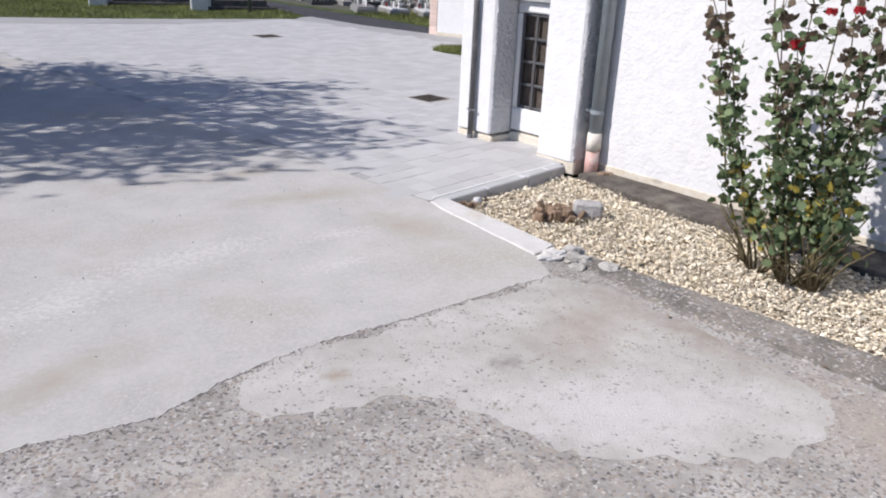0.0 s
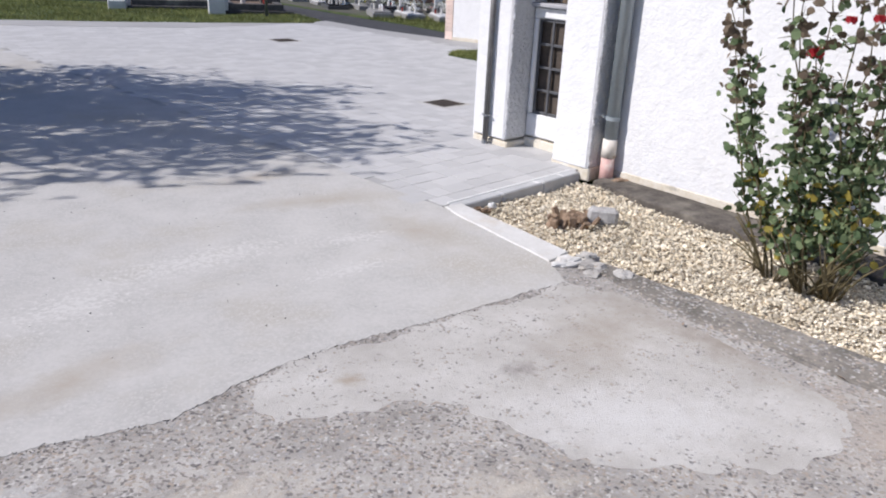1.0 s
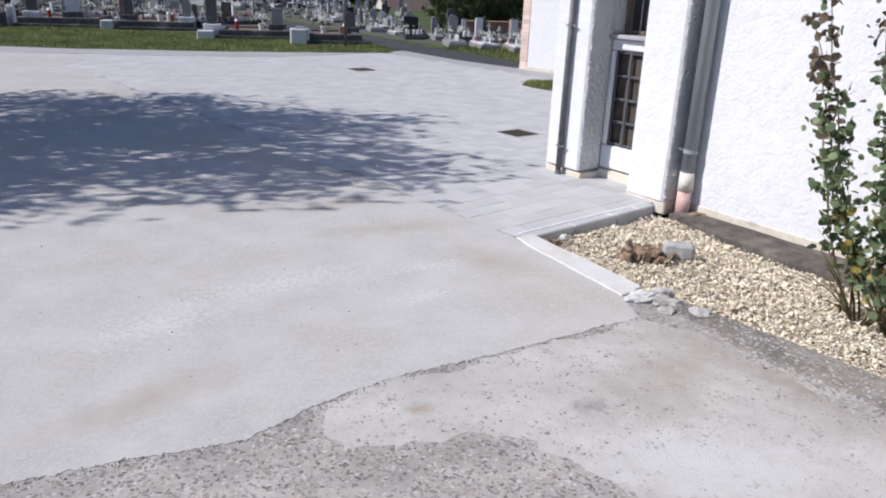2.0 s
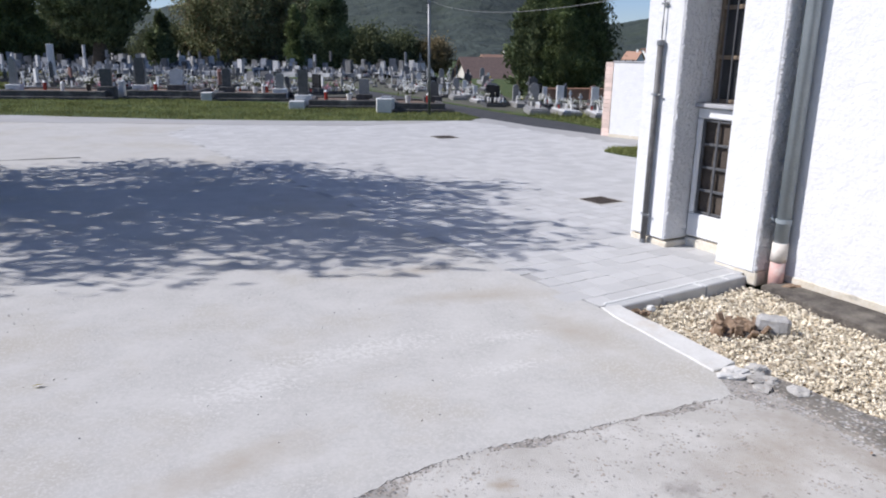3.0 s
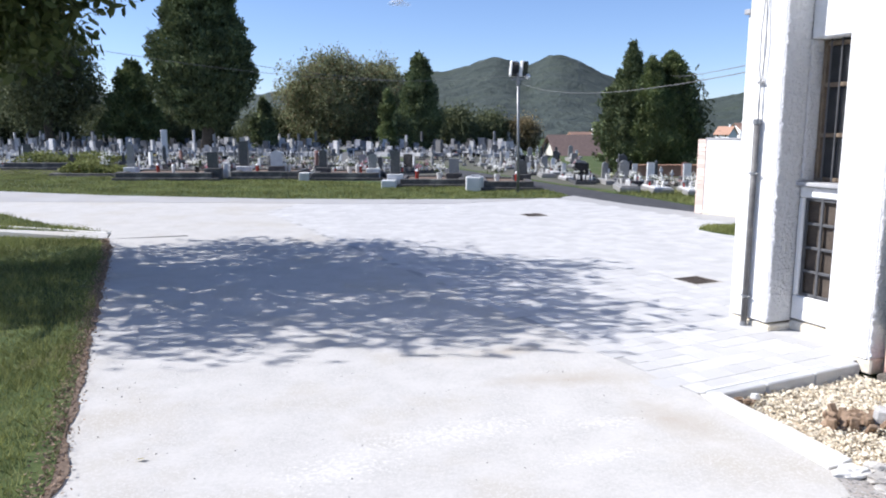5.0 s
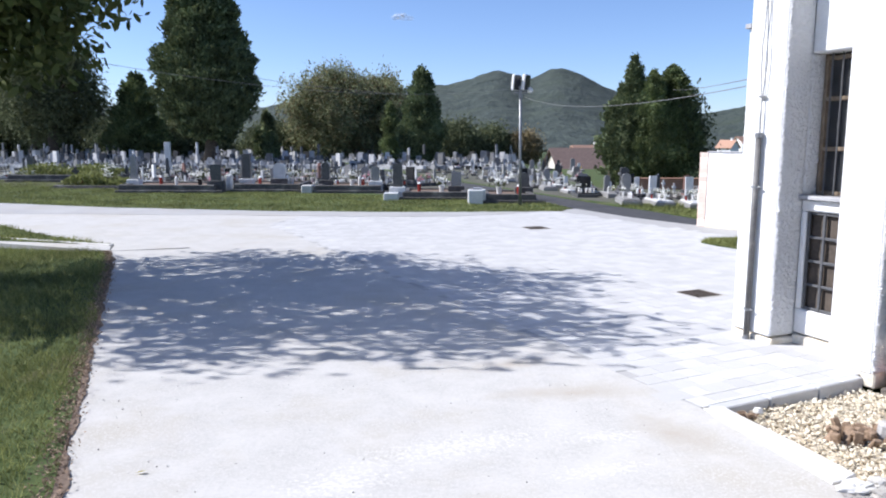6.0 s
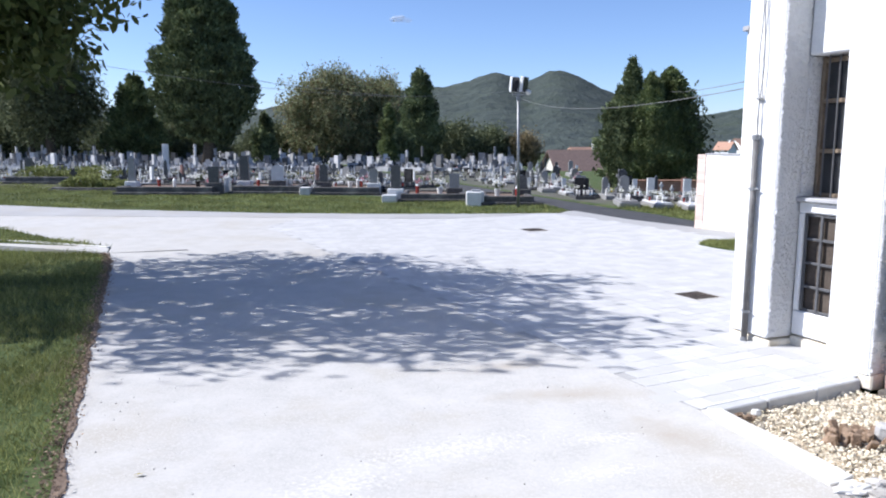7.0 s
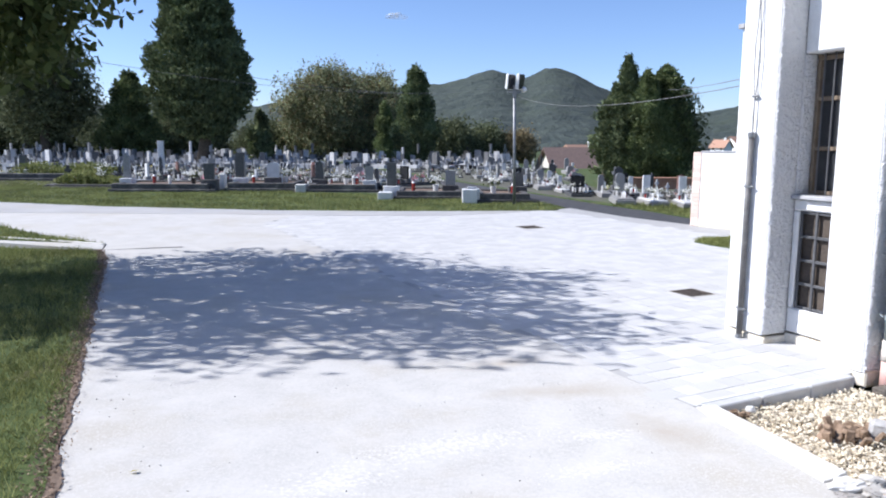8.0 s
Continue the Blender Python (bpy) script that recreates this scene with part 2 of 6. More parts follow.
    "pane_dark": material("dark_window_pane", (0.02, 0.022, 0.025), (0.04, 0.042, 0.046), 1, 9, 0.1, 0.0, spec=0.5),
    "brick_pink": material("pale_pink_brick", (0.64, 0.49, 0.42), (0.74, 0.60, 0.53), 9, 60, 0.92, 0.4, 0.005, by_piece=0.15),
    "brick_orange": material("orange_brick", (0.30, 0.16, 0.105), (0.42, 0.25, 0.17), 6, 50, 0.92, 0.4, 0.006),
    "lamp_white": material("white_lamp_housing", (0.66, 0.66, 0.65), (0.78, 0.78, 0.77), 6, 40, 0.4, 0.0, spec=0.5),
    "lamp_glass": material("dark_lamp_glass", (0.015, 0.015, 0.018), (0.03, 0.03, 0.034), 6, 40, 0.15, 0.0, spec=0.5),
    "cable": material("grey_cable", (0.12, 0.12, 0.12), (0.22, 0.22, 0.22), 5, 30, 0.7, 0.0),
}


def aggregate(name, paste_dark, paste_light, scale, shown):
    """Cement worn down to its stones: each grain has a tint of its own and stands a little proud."""
    m = bpy.data.materials.new(name)
    m.use_nodes = True
    t = m.node_tree
    link = t.links.new
    bsdf = t.nodes["Principled BSDF"]
    where = t.nodes.new("ShaderNodeTexCoord").outputs["Object"]
    warp = node(t, "ShaderNodeTexNoise", Scale=scale * 0.8, Detail=2.0)
    link(where, warp.inputs["Vector"])
    shift = t.nodes.new("ShaderNodeVectorMath")
    shift.operation = "MULTIPLY_ADD"
    link(warp.outputs["Color"], shift.inputs[0])
    shift.inputs[1].default_value = (0.008, 0.008, 0.008)
    link(where, shift.inputs[2])
    cells = node(t, "ShaderNodeTexVoronoi", Scale=scale, Randomness=1.0)
    link(shift.outputs["Vector"], cells.inputs["Vector"])
    pick = t.nodes.new("ShaderNodeSeparateColor")
    link(cells.outputs["Color"], pick.inputs["Color"])
    tint = t.nodes.new("ShaderNodeValToRGB")
    tint.color_ramp.elements[0].color, tint.color_ramp.elements[1].color = (0.11, 0.104, 0.104, 1), (0.52, 0.495, 0.46, 1)
    for place, colour in ((0.3, (0.22, 0.20, 0.18, 1)), (0.55, (0.36, 0.305, 0.25, 1)), (0.75, (0.29, 0.285, 0.28, 1))):
        tint.color_ramp.elements.new(place).color = colour
    link(pick.outputs["Red"], tint.inputs["Fac"])
    broad = node(t, "ShaderNodeTexNoise", Scale=2.2, Detail=6.0, Roughness=0.7)
    link(where, broad.inputs["Vector"])
    paste = t.nodes.new("ShaderNodeValToRGB")
    paste.color_ramp.elements[0].color, paste.color_ramp.elements[1].color = (*paste_dark, 1), (*paste_light, 1)
    paste.color_ramp.elements[0].position, paste.color_ramp.elements[1].position = 0.35, 0.65
    link(broad.outputs["Fac"], paste.inputs["Fac"])
    worn = node(t, "ShaderNodeTexNoise", Scale=9.0, Detail=4.0)
    link(where, worn.inputs["Vector"])
    total = t.nodes.new("ShaderNodeMath")
    total.operation = "ADD"
    link(pick.outputs["Green"], total.inputs[0]), link(worn.outputs["Fac"], total.inputs[1])
    mask = t.nodes.new("ShaderNodeMapRange")
    mask.inputs["From Min"].default_value, mask.inputs["From Max"].default_value = 1.5 - shown, 1.66 - shown
    link(total.outputs[0], mask.inputs["Value"])
    mix = t.nodes.new("ShaderNodeMix")
    mix.data_type = "RGBA"
    link(mask.outputs["Result"], mix.inputs["Factor"]), link(paste.outputs["Color"], mix.inputs["A"]), link(tint.outputs["Color"], mix.inputs["B"])
    link(mix.outputs["Result"], bsdf.inputs["Base Color"])
    bsdf.inputs["Roughness"].default_value = 0.93
    high = t.nodes.new("ShaderNodeMath")
    high.operation = "MULTIPLY_ADD"
    link(mask.outputs["Result"], high.inputs[0])
    high.inputs[1].default_value = 0.35
    grit = node(t, "ShaderNodeTexNoise", Scale=scale * 1.3, Detail=4.0)
    link(where, grit.inputs["Vector"])
    link(grit.outputs["Fac"], high.inputs[2])
    bump = node(t, "ShaderNodeBump", Strength=0.5, Distance=0.006)
    link(high.outputs[0], bump.inputs["Height"])
    link(bump.outputs["Normal"], bsdf.inputs["Normal"])
    return m


M["old"] = aggregate("exposed_aggregate_concrete", (0.23, 0.215, 0.195), (0.47, 0.445, 0.41), 98.0, 0.54)
M["patch"] = aggregate("worn_cement_patch", (0.37, 0.35, 0.32), (0.50, 0.485, 0.455), 100.0, 0.14)
M["kerb_old"] = aggregate("weathered_dark_kerb", (0.075, 0.07, 0.06), (0.27, 0.245, 0.21), 80.0, 0.42)



def weather(mat, marks):
    """Worn, stained places with shapes of their own on a material: (x, y, half length, half width, turn, colour, fine noise, edge, cover)."""
    t = mat.node_tree
    link = t.links.new
    bsdf = t.nodes["Principled BSDF"]
    where = t.nodes.new("ShaderNodeTexCoord").outputs["Object"]
    colour = bsdf.inputs["Base Color"].links[0].from_socket
    for x, y, rx, ry, turn, tone, fine, edge_, cover in marks:
        place = t.nodes.new("ShaderNodeMapping")
        place.vector_type = "TEXTURE"
        place.inputs["Location"].default_value = (x, y, 0)
        place.inputs["Rotation"].default_value = (0, 0, radians(turn))
        place.inputs["Scale"].default_value = (rx, ry, 1)
        link(where, place.inputs["Vector"])
        far = t.nodes.new("ShaderNodeVectorMath")
        far.operation = "LENGTH"
        link(place.outputs["Vector"], far.inputs[0])
        grain = node(t, "ShaderNodeTexNoise", Scale=fine, Detail=5.0, Roughness=0.7)
        link(where, grain.inputs["Vector"])
        total = t.nodes.new("ShaderNodeMath")
        total.operation = "MULTIPLY_ADD"
        link(grain.outputs["Fac"], total.inputs[0])
        total.inputs[1].default_value = 2.6 if fine < 20 else 5.0
        link(far.outputs["Value"], total.inputs[2])
        mask = t.nodes.new("ShaderNodeMapRange")
        mask.inputs["From Min"].default_value, mask.inputs["From Max"].default_value = (cover if fine < 20 else cover + 1.1) + edge_, (cover if fine < 20 else cover + 1.1) - edge_
        link(total.outputs[0], mask.inputs["Value"])
        mix = t.nodes.new("ShaderNodeMix")
        mix.data_type = "RGBA"
        link(mask.outputs["Result"], mix.inputs["Factor"]), link(colour, mix.inputs["A"])
        mix.inputs["B"].default_value = (*tone, 1)
        colour = mix.outputs["Result"]
    link(colour, bsdf.inputs["Base Color"])


FLAKY, BROWN = (0.522, 0.511, 0.486), (0.375, 0.34, 0.29)
weather(M["concrete"], [
    (0.55, 5.34, 0.30, 0.11, 20, BROWN, 5.0, 0.7, 2.0), (0.85, 4.72, 0.40, 0.10, 8, BROWN, 6.0, 0.9, 2.0), (1.35, 4.05, 0.25, 0.14, -60, BROWN, 6.0, 0.9, 2.0),
    (0.1, 3.85, 0.95, 0.24, 22, FLAKY, 36.0, 0.12, 1.62), (-0.45, 3.42, 0.5, 0.26, 30, FLAKY, 34.0, 0.12, 1.62), (0.85, 3.58, 0.55, 0.15, 18, FLAKY, 38.0, 0.12, 1.6),
    (0.95, 4.0, 0.4, 0.14, 10, FLAKY, 35.0, 0.12, 1.6), (-0.4, 2.75, 0.4, 0.1, 35, BROWN, 7.0, 0.9, 1.9)])
weather(M["patch"], [
    (2.22, 2.45, 0.55, 0.14, 113, (0.27, 0.235, 0.195), 9.0, 0.9, 1.9), (1.75, 2.6, 0.35, 0.2, 40, (0.33, 0.295, 0.25), 8.0, 0.9, 1.9), (1.28, 2.42, 0.07, 0.05, 0, (0.24, 0.22, 0.20), 16.0, 0.7, 2.0),
    (0.62, 2.52, 0.05, 0.04, 0, (0.33, 0.28, 0.22), 16.0, 0.7, 2.0), (1.6, 2.0, 0.5, 0.2, -10, (0.53, 0.52, 0.50), 12.0, 0.8, 1.8)])
weather(M["old"], [
    (0.1, 1.95, 0.45, 0.2, 10, (0.47, 0.43, 0.37), 14.0, 0.5, 1.6), (0.95, 1.75, 0.4, 0.2, 0, (0.46, 0.42, 0.36), 14.0, 0.5, 1.6), (-0.5, 2.1, 0.25, 0.12, 0, (0.50, 0.49, 0.47), 14.0, 0.5, 1.7),
    (1.55, 1.45, 0.2, 0.1, 0, (0.50, 0.48, 0.45), 14.0, 0.5, 1.7), (2.45, 1.5, 0.3, 0.5, 20, (0.38, 0.33, 0.28), 10.0, 0.8, 1.8)])


# ---- mesh helpers ----
def obj(name, me, mat, parent=None, label=""):
    if not me.materials:
        me.materials.append(mat)
    ob = new(name, me)
    if parent is not None:
        ob.parent = parent
    return tagged(ob, label)


def part(name, bm, mat, parent=None, label="", smooth=False):
    me = bpy.data.meshes.new(name)
    bm.to_mesh(me)
    bm.free()
    if smooth:
        me.polygons.foreach_set("use_smooth", [True] * len(me.polygons))
    return obj(name, me, mat, parent, label)


def raw(name, verts, faces, mat, parent=None, label="", smooth=False):
    me = bpy.data.meshes.new(name)
    me.from_pydata(verts.tolist() if isinstance(verts, np.ndarray) else verts, [], faces.tolist() if isinstance(faces, np.ndarray) else faces)
    if smooth:
        me.polygons.foreach_set("use_smooth", [True] * len(me.polygons))
    return obj(name, me, mat, parent, label)


def thing(name, label, category, group="", kind="", at=None):
    ob = new(name)
    ob.empty_display_size = 0.2
    if at is not None:
        ob.matrix_basis = at
    return tagged(ob, label, category, group, kind)


def box(bm, x0, x1, y0, y1, z0, z1, m=None, bevel=0.0, taper=1.0):
    """A box between corners, bevelled; taper: width of its top to its foot."""
    made = bmesh.ops.create_cube(bm, size=1.0)["verts"]
    for v in made:
        k = taper if v.co.z > 0 else 1.0
        v.co = Vector(((x0 + x1) / 2 + v.co.x * (x1 - x0) * k, (y0 + y1) / 2 + v.co.y * (y1 - y0) * k, (z0 + z1) / 2 + v.co.z * (z1 - z0)))
    if bevel:
        edges = list({e for v in made for e in v.link_edges})
        made = bmesh.ops.bevel(bm, geom=edges, offset=bevel, segments=1, affect="EDGES")["verts"]
    if m is not None:
        for v in set(made):
            v.co = m @ v.co
    return bm


def rod(bm, a, b, r0, r1=None, sides=10):
    """A round bar from a to b."""
    a, b = Vector(a), Vector(b)
    r1 = r0 if r1 is None else r1
    turn = (b - a).to_track_quat("Z", "Y").to_matrix().to_4x4()
    bmesh.ops.create_cone(bm, cap_ends=True, segments=sides, radius1=r0, radius2=r1, depth=(b - a).length, matrix=Matrix.Translation((a + b) / 2) @ turn)
    return bm


def bent(bm, points, radii, sides=8):
    """One continuous round bar along a line of points."""
    points = [Vector(p) for p in points]
    rings = []
    side = Vector((0.31, 0.95, 0.05))
    for k, p in enumerate(points):
        way = (points[min(k + 1, len(points) - 1)] - points[max(k - 1, 0)]).normalized()
        side = (side - way * side.dot(way)).normalized()
        up = way.cross(side)
        rings.append([bm.verts.new(p + (side * math.cos(a) + up * math.sin(a)) * radii[k]) for a in (2 * math.pi * i / sides for i in range(sides))])
    for a, b in zip(rings, rings[1:]):
        for i in range(sides):
            bm.faces.new((a[i], a[(i + 1) % sides], b[(i + 1) % sides], b[i]))
    bm.faces.new(list(reversed(rings[0]))), bm.faces.new(rings[-1])
    return bm


def ragged(points, step, amp, seed=0.0):
    """An outline with its edges broken up unevenly."""
    out = []
    for (x0, y0), (x1, y1) in zip(points, points[1:] + points[:1]):
        n = max(1, int(math.hypot(x1 - x0, y1 - y0) / step))
        for k in range(n):
            x, y = x0 + (x1 - x0) * k / n, y0 + (y1 - y0) * k / n
            d = noise.noise_vector(Vector((x * 3.1 + seed, y * 3.1, seed))) * amp + noise.noise_vector(Vector((x * 14, y * 14 + seed, 2))) * amp * 0.5
            out.append((x + d.x, y + d.y))
    return out


def slab(name, points, top, thick, mat, parent=None, label="", bevel=0.0):
    """A flat slab over an outline in the plan."""
    bm = bmesh.new()
    face = bm.faces.new([bm.verts.new((x, y, top)) for x, y in points])
    bm.normal_update()
    if face.normal.z < 0:
        face.normal_flip()
    made = bmesh.ops.extrude_face_region(bm, geom=[face])
    lower = [v for v in made["geom"] if isinstance(v, bmesh.types.BMVert)]
    for v in lower:
        v.co.z = top - thick
    bmesh.ops.recalc_face_normals(bm, faces=bm.faces)
    if bevel:
        rim = [e for e in bm.edges if all(abs(v.co.z - top) < 1e-6 for v in e.verts)]
        bmesh.ops.bevel(bm, geom=rim, offset=bevel, segments=1, affect="EDGES")
    bmesh.ops.triangulate(bm, faces=[f for f in bm.faces if len(f.verts) > 4])
    return part(name, bm, mat, parent, label)


def inside(points, x, y):
    """Which of the places lie within an outline."""
    hit = np.zeros(len(x), bool)
    for (x0, y0), (x1, y1) in zip(points, points[1:] + points[:1]):
        if y0 != y1:
            cross = ((y0 > y) != (y1 > y)) & (x < (x1 - x0) * (y - y0) / (y1 - y0) + x0)
            hit ^= cross
    return hit


def scatter(points, count):
    xs, ys = [p[0] for p in points], [p[1] for p in points]
    x, y = rng.uniform(min(xs), max(xs), count), rng.uniform(min(ys), max(ys), count)
    keep = inside(points, x, y)
    return x[keep], y[keep]


def leaves(centres, size, spread=1.0, lean=None, narrow=0.5, droop=0.0, oval=False):
    """Kite-shaped leaves, two triangles each, folded a little; returns verts and faces. lean: preferred ways, one a leaf."""
    n = len(centres)
    way = rng.normal(size=(n, 3))
    if lean is not None:
        way = way * spread + lean
    way[:, 2] -= droop
    way /= np.linalg.norm(way, axis=1, keepdims=True) + 1e-9
    side = np.cross(way, rng.normal(size=(n, 3)))
    side /= np.linalg.norm(side, axis=1, keepdims=True) + 1e-9
    up = np.cross(side, way)
    ln = (size * rng.uniform(0.6, 1.25, n))[:, None]
    w = ln * narrow * 0.5
    a = centres - way * ln * 0.5
    b = centres + side * w + up * w * 0.3
    c = centres + way * ln * 0.5
    d = centres - side * w + up * w * 0.3
    if oval:
        lo, hi = -way * ln * 0.22, way * ln * 0.24
        verts = np.stack([a, b + lo, b + hi, c, d + hi, d + lo], 1).reshape(-1, 3)
        k = np.arange(n)[:, None] * 6
        return verts, np.concatenate([k + [0, 1, 5], k + [1, 2, 4], k + [1, 4, 5], k + [2, 3, 4]], 0)
    verts = np.stack([a, b, c, d], 1).reshape(-1, 3)
    k = np.arange(n)[:, None] * 4
    faces = np.concatenate([k + [0, 1, 2], k + [0, 2, 3]], 0)
    return verts, faces


# The building's own axes: s along its long side, n into it.
AX = radians(21.7)
CS, SN = math.cos(AX), math.sin(AX)
FACADE = Matrix(((SN, CS, 0, 0), (-CS, SN, 0, 0), (0, 0, 1, 0), (0, 0, 0, 1)))


def F(s, n, z=0.0):
    return (n * CS + s * SN, n * SN - s * CS, z)


# ---- ground ----
def ground_height(x, y):
    """Level near the place, falling away beyond the cemetery."""
    far = np.clip((y - 72) / 24, 0, 1)
    slope = np.clip((y - 45) / 30, 0, 1) * np.clip((x - 6) / 4, 0, 1)
    far = np.maximum(far, slope)
    return -0.12 - 5.0 * far * far * (3 - 2 * far)


def build_ground():
    ys = np.r_[-60, -20, np.linspace(0, 42, 4), np.linspace(45, 72, 10), np.linspace(76, 100, 9), 140, 220, 400, 800, 1500, 4000]
    xs = np.r_[-4000, -900, -300, -120, -60, -20, 0, 4, np.linspace(6, 10, 5), 14, 20, 40, 120, 300, 900, 4000]
    verts = [(x, y, float(ground_height(x, y))) for y in ys for x in xs]
    w = len(xs)
    faces = [(j * w + i, j * w + i + 1, (j + 1) * w + i + 1, (j + 1) * w + i) for j in range(len(ys) - 1) for i in range(w - 1)]
    tagged(raw("ground", verts, faces, M["field"]), "grassy ground that reaches the distant hills", "ground", kind="structure")


build_ground()

# outlines in the plan
EDGE_L = [(-1.15, 0.6), (-1.45, 2.1), (-1.72, 3.3), (-2.1, 4.25), (-2.5, 5.25), (-3.5, 7.75), (-4.45, 10.1), (-4.78, 10.72)]
JOINT = [(1.62, 4.46), (-3.3, 14.4)]
CRACK = [(1.87, 3.17), (1.42, 3.02), (0.96, 2.88), (0.57, 2.78), (0.25, 2.62), (-0.02, 2.42), (-0.48, 2.36), (-1.47, 2.15)]

OLD = [(-1.2, 0.4), (-1.6, 2.3), (-1.2, 2.7), (0.9, 3.2), (1.95, 3.5), (2.08, 3.3), (2.63, 1.83), (3.4, 0.4), (4.6, -2.0), (7.2, -9.0), (-3.0, -9.0)]
tagged(slab("old_road", OLD, -0.0022, 0.1, M["old"]), "worn grey concrete with exposed aggregate", "road", kind="structure")
edge = []
for (x0, y0), (x1, y1) in zip(CRACK, CRACK[1:]):
    n = max(2, int(math.hypot(x1 - x0, y1 - y0) / 0.012))
    for k in range(n):
        x, y = x0 + (x1 - x0) * k / n, y0 + (y1 - y0) * k / n
        rough_edge = noise.noise(Vector((x * 7, y * 7, 1))) * 0.026 + noise.noise(Vector((x * 30, 0, 3))) * 0.022 + noise.noise(Vector((x * 75, 0, 5))) * 0.012
        edge.append((x + rough_edge * 0.3, y + rough_edge))
SLAB = edge + EDGE_L[1:] + [(-5.0, 11.40), (-6.4, 12.35), (-8.34, 14.04), (-11.0, 15.9), (-16.0, 18.6), (-40, 30), (-42, 34), (-18, 21.8), (-11.34, 19.1), (-8.0, 17.95), (-3.62, 17.1), (-2.7, 16.95)] + [JOINT[1], JOINT[0], (1.66, 4.40), (1.91, 3.42)]
tagged(slab("concrete_drive", SLAB, 0.0, 0.09, M["concrete"]), "pale cast concrete drive in the sun", "drive", kind="structure")

PATCH = [(0.24, 2.50), (0.33, 2.33), (0.50, 2.27), (0.64, 2.30), (0.79, 2.29), (1.0, 2.27), (1.04, 2.12), (1.11, 2.02), (1.22, 1.88), (1.37, 1.78), (1.52, 1.72), (1.71, 1.65), (1.95, 1.63), (2.18, 1.67),
         (2.36, 1.80), (2.40, 1.94), (2.36, 2.12), (2.30, 2.30), (2.2, 2.6), (2.05, 2.95), (1.87, 3.13), (1.42, 2.98), (0.96, 2.84), (0.57, 2.74), (0.29, 2.60)]
tagged(slab("cement_patch", ragged(PATCH, 0.012, 0.085, 5.0), -0.001, 0.03, M["patch"]), "smoother pale cement patch on the old concrete", "patch", kind="structure")

PAVED = [JOINT[0], (1.79, 4.52), (2.95, 5.10), (3.45, 5.5), (6.0, 10.0), (6.6, 12.2), (5.55, 13.75), (5.05, 14.5), (4.1, 16.05), (3.3, 18.05), (3.05, 17.85), (2.85, 17.38), (1.5, 17.15), (-1.0, 17.0), (-2.7, 16.95), JOINT[1]]
pavement = tagged(slab("pavement", PAVED, -0.0036, 0.08, M["joint"]), "forecourt of pale grey paving stones with sandy joints", "pavement", kind="structure")

# paths and lawns
SIDE = [(-11.34, 19.08), (-8.0, 17.93), (-3.62, 17.08), (-1.0, 16.99), (1.5, 17.14), (2.6, 17.3), (1.6, 16.7), (0.2, 16.0), (-2.0, 15.95), (-4.7, 16.2), (-9.6, 16.3), (-16.0, 18.75), (-40, 30.4), (-41.9, 33.9), (-18, 21.78)]
tagged(slab("side_path", ragged(SIDE, 0.5, 0.06, 1.0), 0.004, 0.05, M["path"]), "greyer worn path along the cemetery lawn", "path", kind="structure")
ASPHALT = [(5.08, 14.48), (5.5, 15.3), (5.4, 15.8), (4.95, 17.4), (4.4, 18.7), (3.45, 21.6), (1.4, 27.8), (-9.0, 58), (-10.4, 58), (0.1, 27.8), (2.1, 22.2), (2.95, 19.6), (3.27, 18.1), (4.1, 16.05)]
tagged(slab("asphalt_path", ASPHALT, -0.004, 0.08, M["asphalt"]), "dark asphalt path between the graves", "path", kind="structure")
LAWN_NEAR = [(x - 0.02, y) for x, y in EDGE_L] + [(-6.35, 10.98), (-14, 12.2), (-14, -3), (-1.0, -3)]
LAWN_TIP = [(-5.02, 11.42), (-6.42, 12.37), (-8.36, 14.06), (-11.0, 15.88), (-16.0, 18.5), (-16, 14.9), (-7.03, 11.86)]
LAWN_FAR = [(-42, 34.2), (-18, 21.85), (-11.34, 19.15), (-8.0, 18.0), (-3.62, 17.15), (-2.7, 17.0), (-1.0, 17.05), (1.5, 17.2), (2.8, 17.42), (3.2, 18.1), (2.9, 19.6), (2.05, 22.2), (0.05, 27.8), (-10.5, 58), (-14, 74), (-70, 74), (-60, 34)]
LAWN_RIGHT = [(5.45, 15.85), (5.0, 17.45), (4.45, 18.75), (3.5, 21.65), (1.45, 27.8), (-8.9, 58), (-12, 74), (6, 74), (6, 44), (40, 44), (40, 26), (14, 16), (6.2, 14.6), (5.5, 15.3)]
LAWN_ISLE = [(4.22, 11.95), (4.35, 11.55), (4.62, 11.1), (5.5, 11.0), (5.5, 12.6), (4.95, 12.45), (4.5, 12.25)]
for name, outline, top, text in (("lawn", LAWN_NEAR, 0.012, "rough lawn beside the concrete drive, part in tree shade"), ("lawn", LAWN_TIP, 0.012, "pointed strip of lawn beyond the kerb"),
                                 ("lawn", LAWN_FAR, 0.0, "cemetery lawn"), ("lawn", LAWN_RIGHT, 0.0, "cemetery lawn beyond the path"), ("lawn", LAWN_ISLE, 0.014, "small green island in the paving")):
    tagged(slab(name, outline, top, 0.1, M["turf"]), text, "lawn", kind="structure")
tagged(slab("cemetery_ground", [(-60, 38), (-17.5, 27.0), (-9.5, 24.6), (-4, 24.3), (-1.2, 22.4), (1.0, 21.8), (1.9, 22.3), (-0.1, 27.8), (-10.6, 58), (-14.5, 73), (-60, 73)], 0.006, 0.05, M["grave_gravel"]), "grey-brown ground between the graves", "ground", kind="structure")
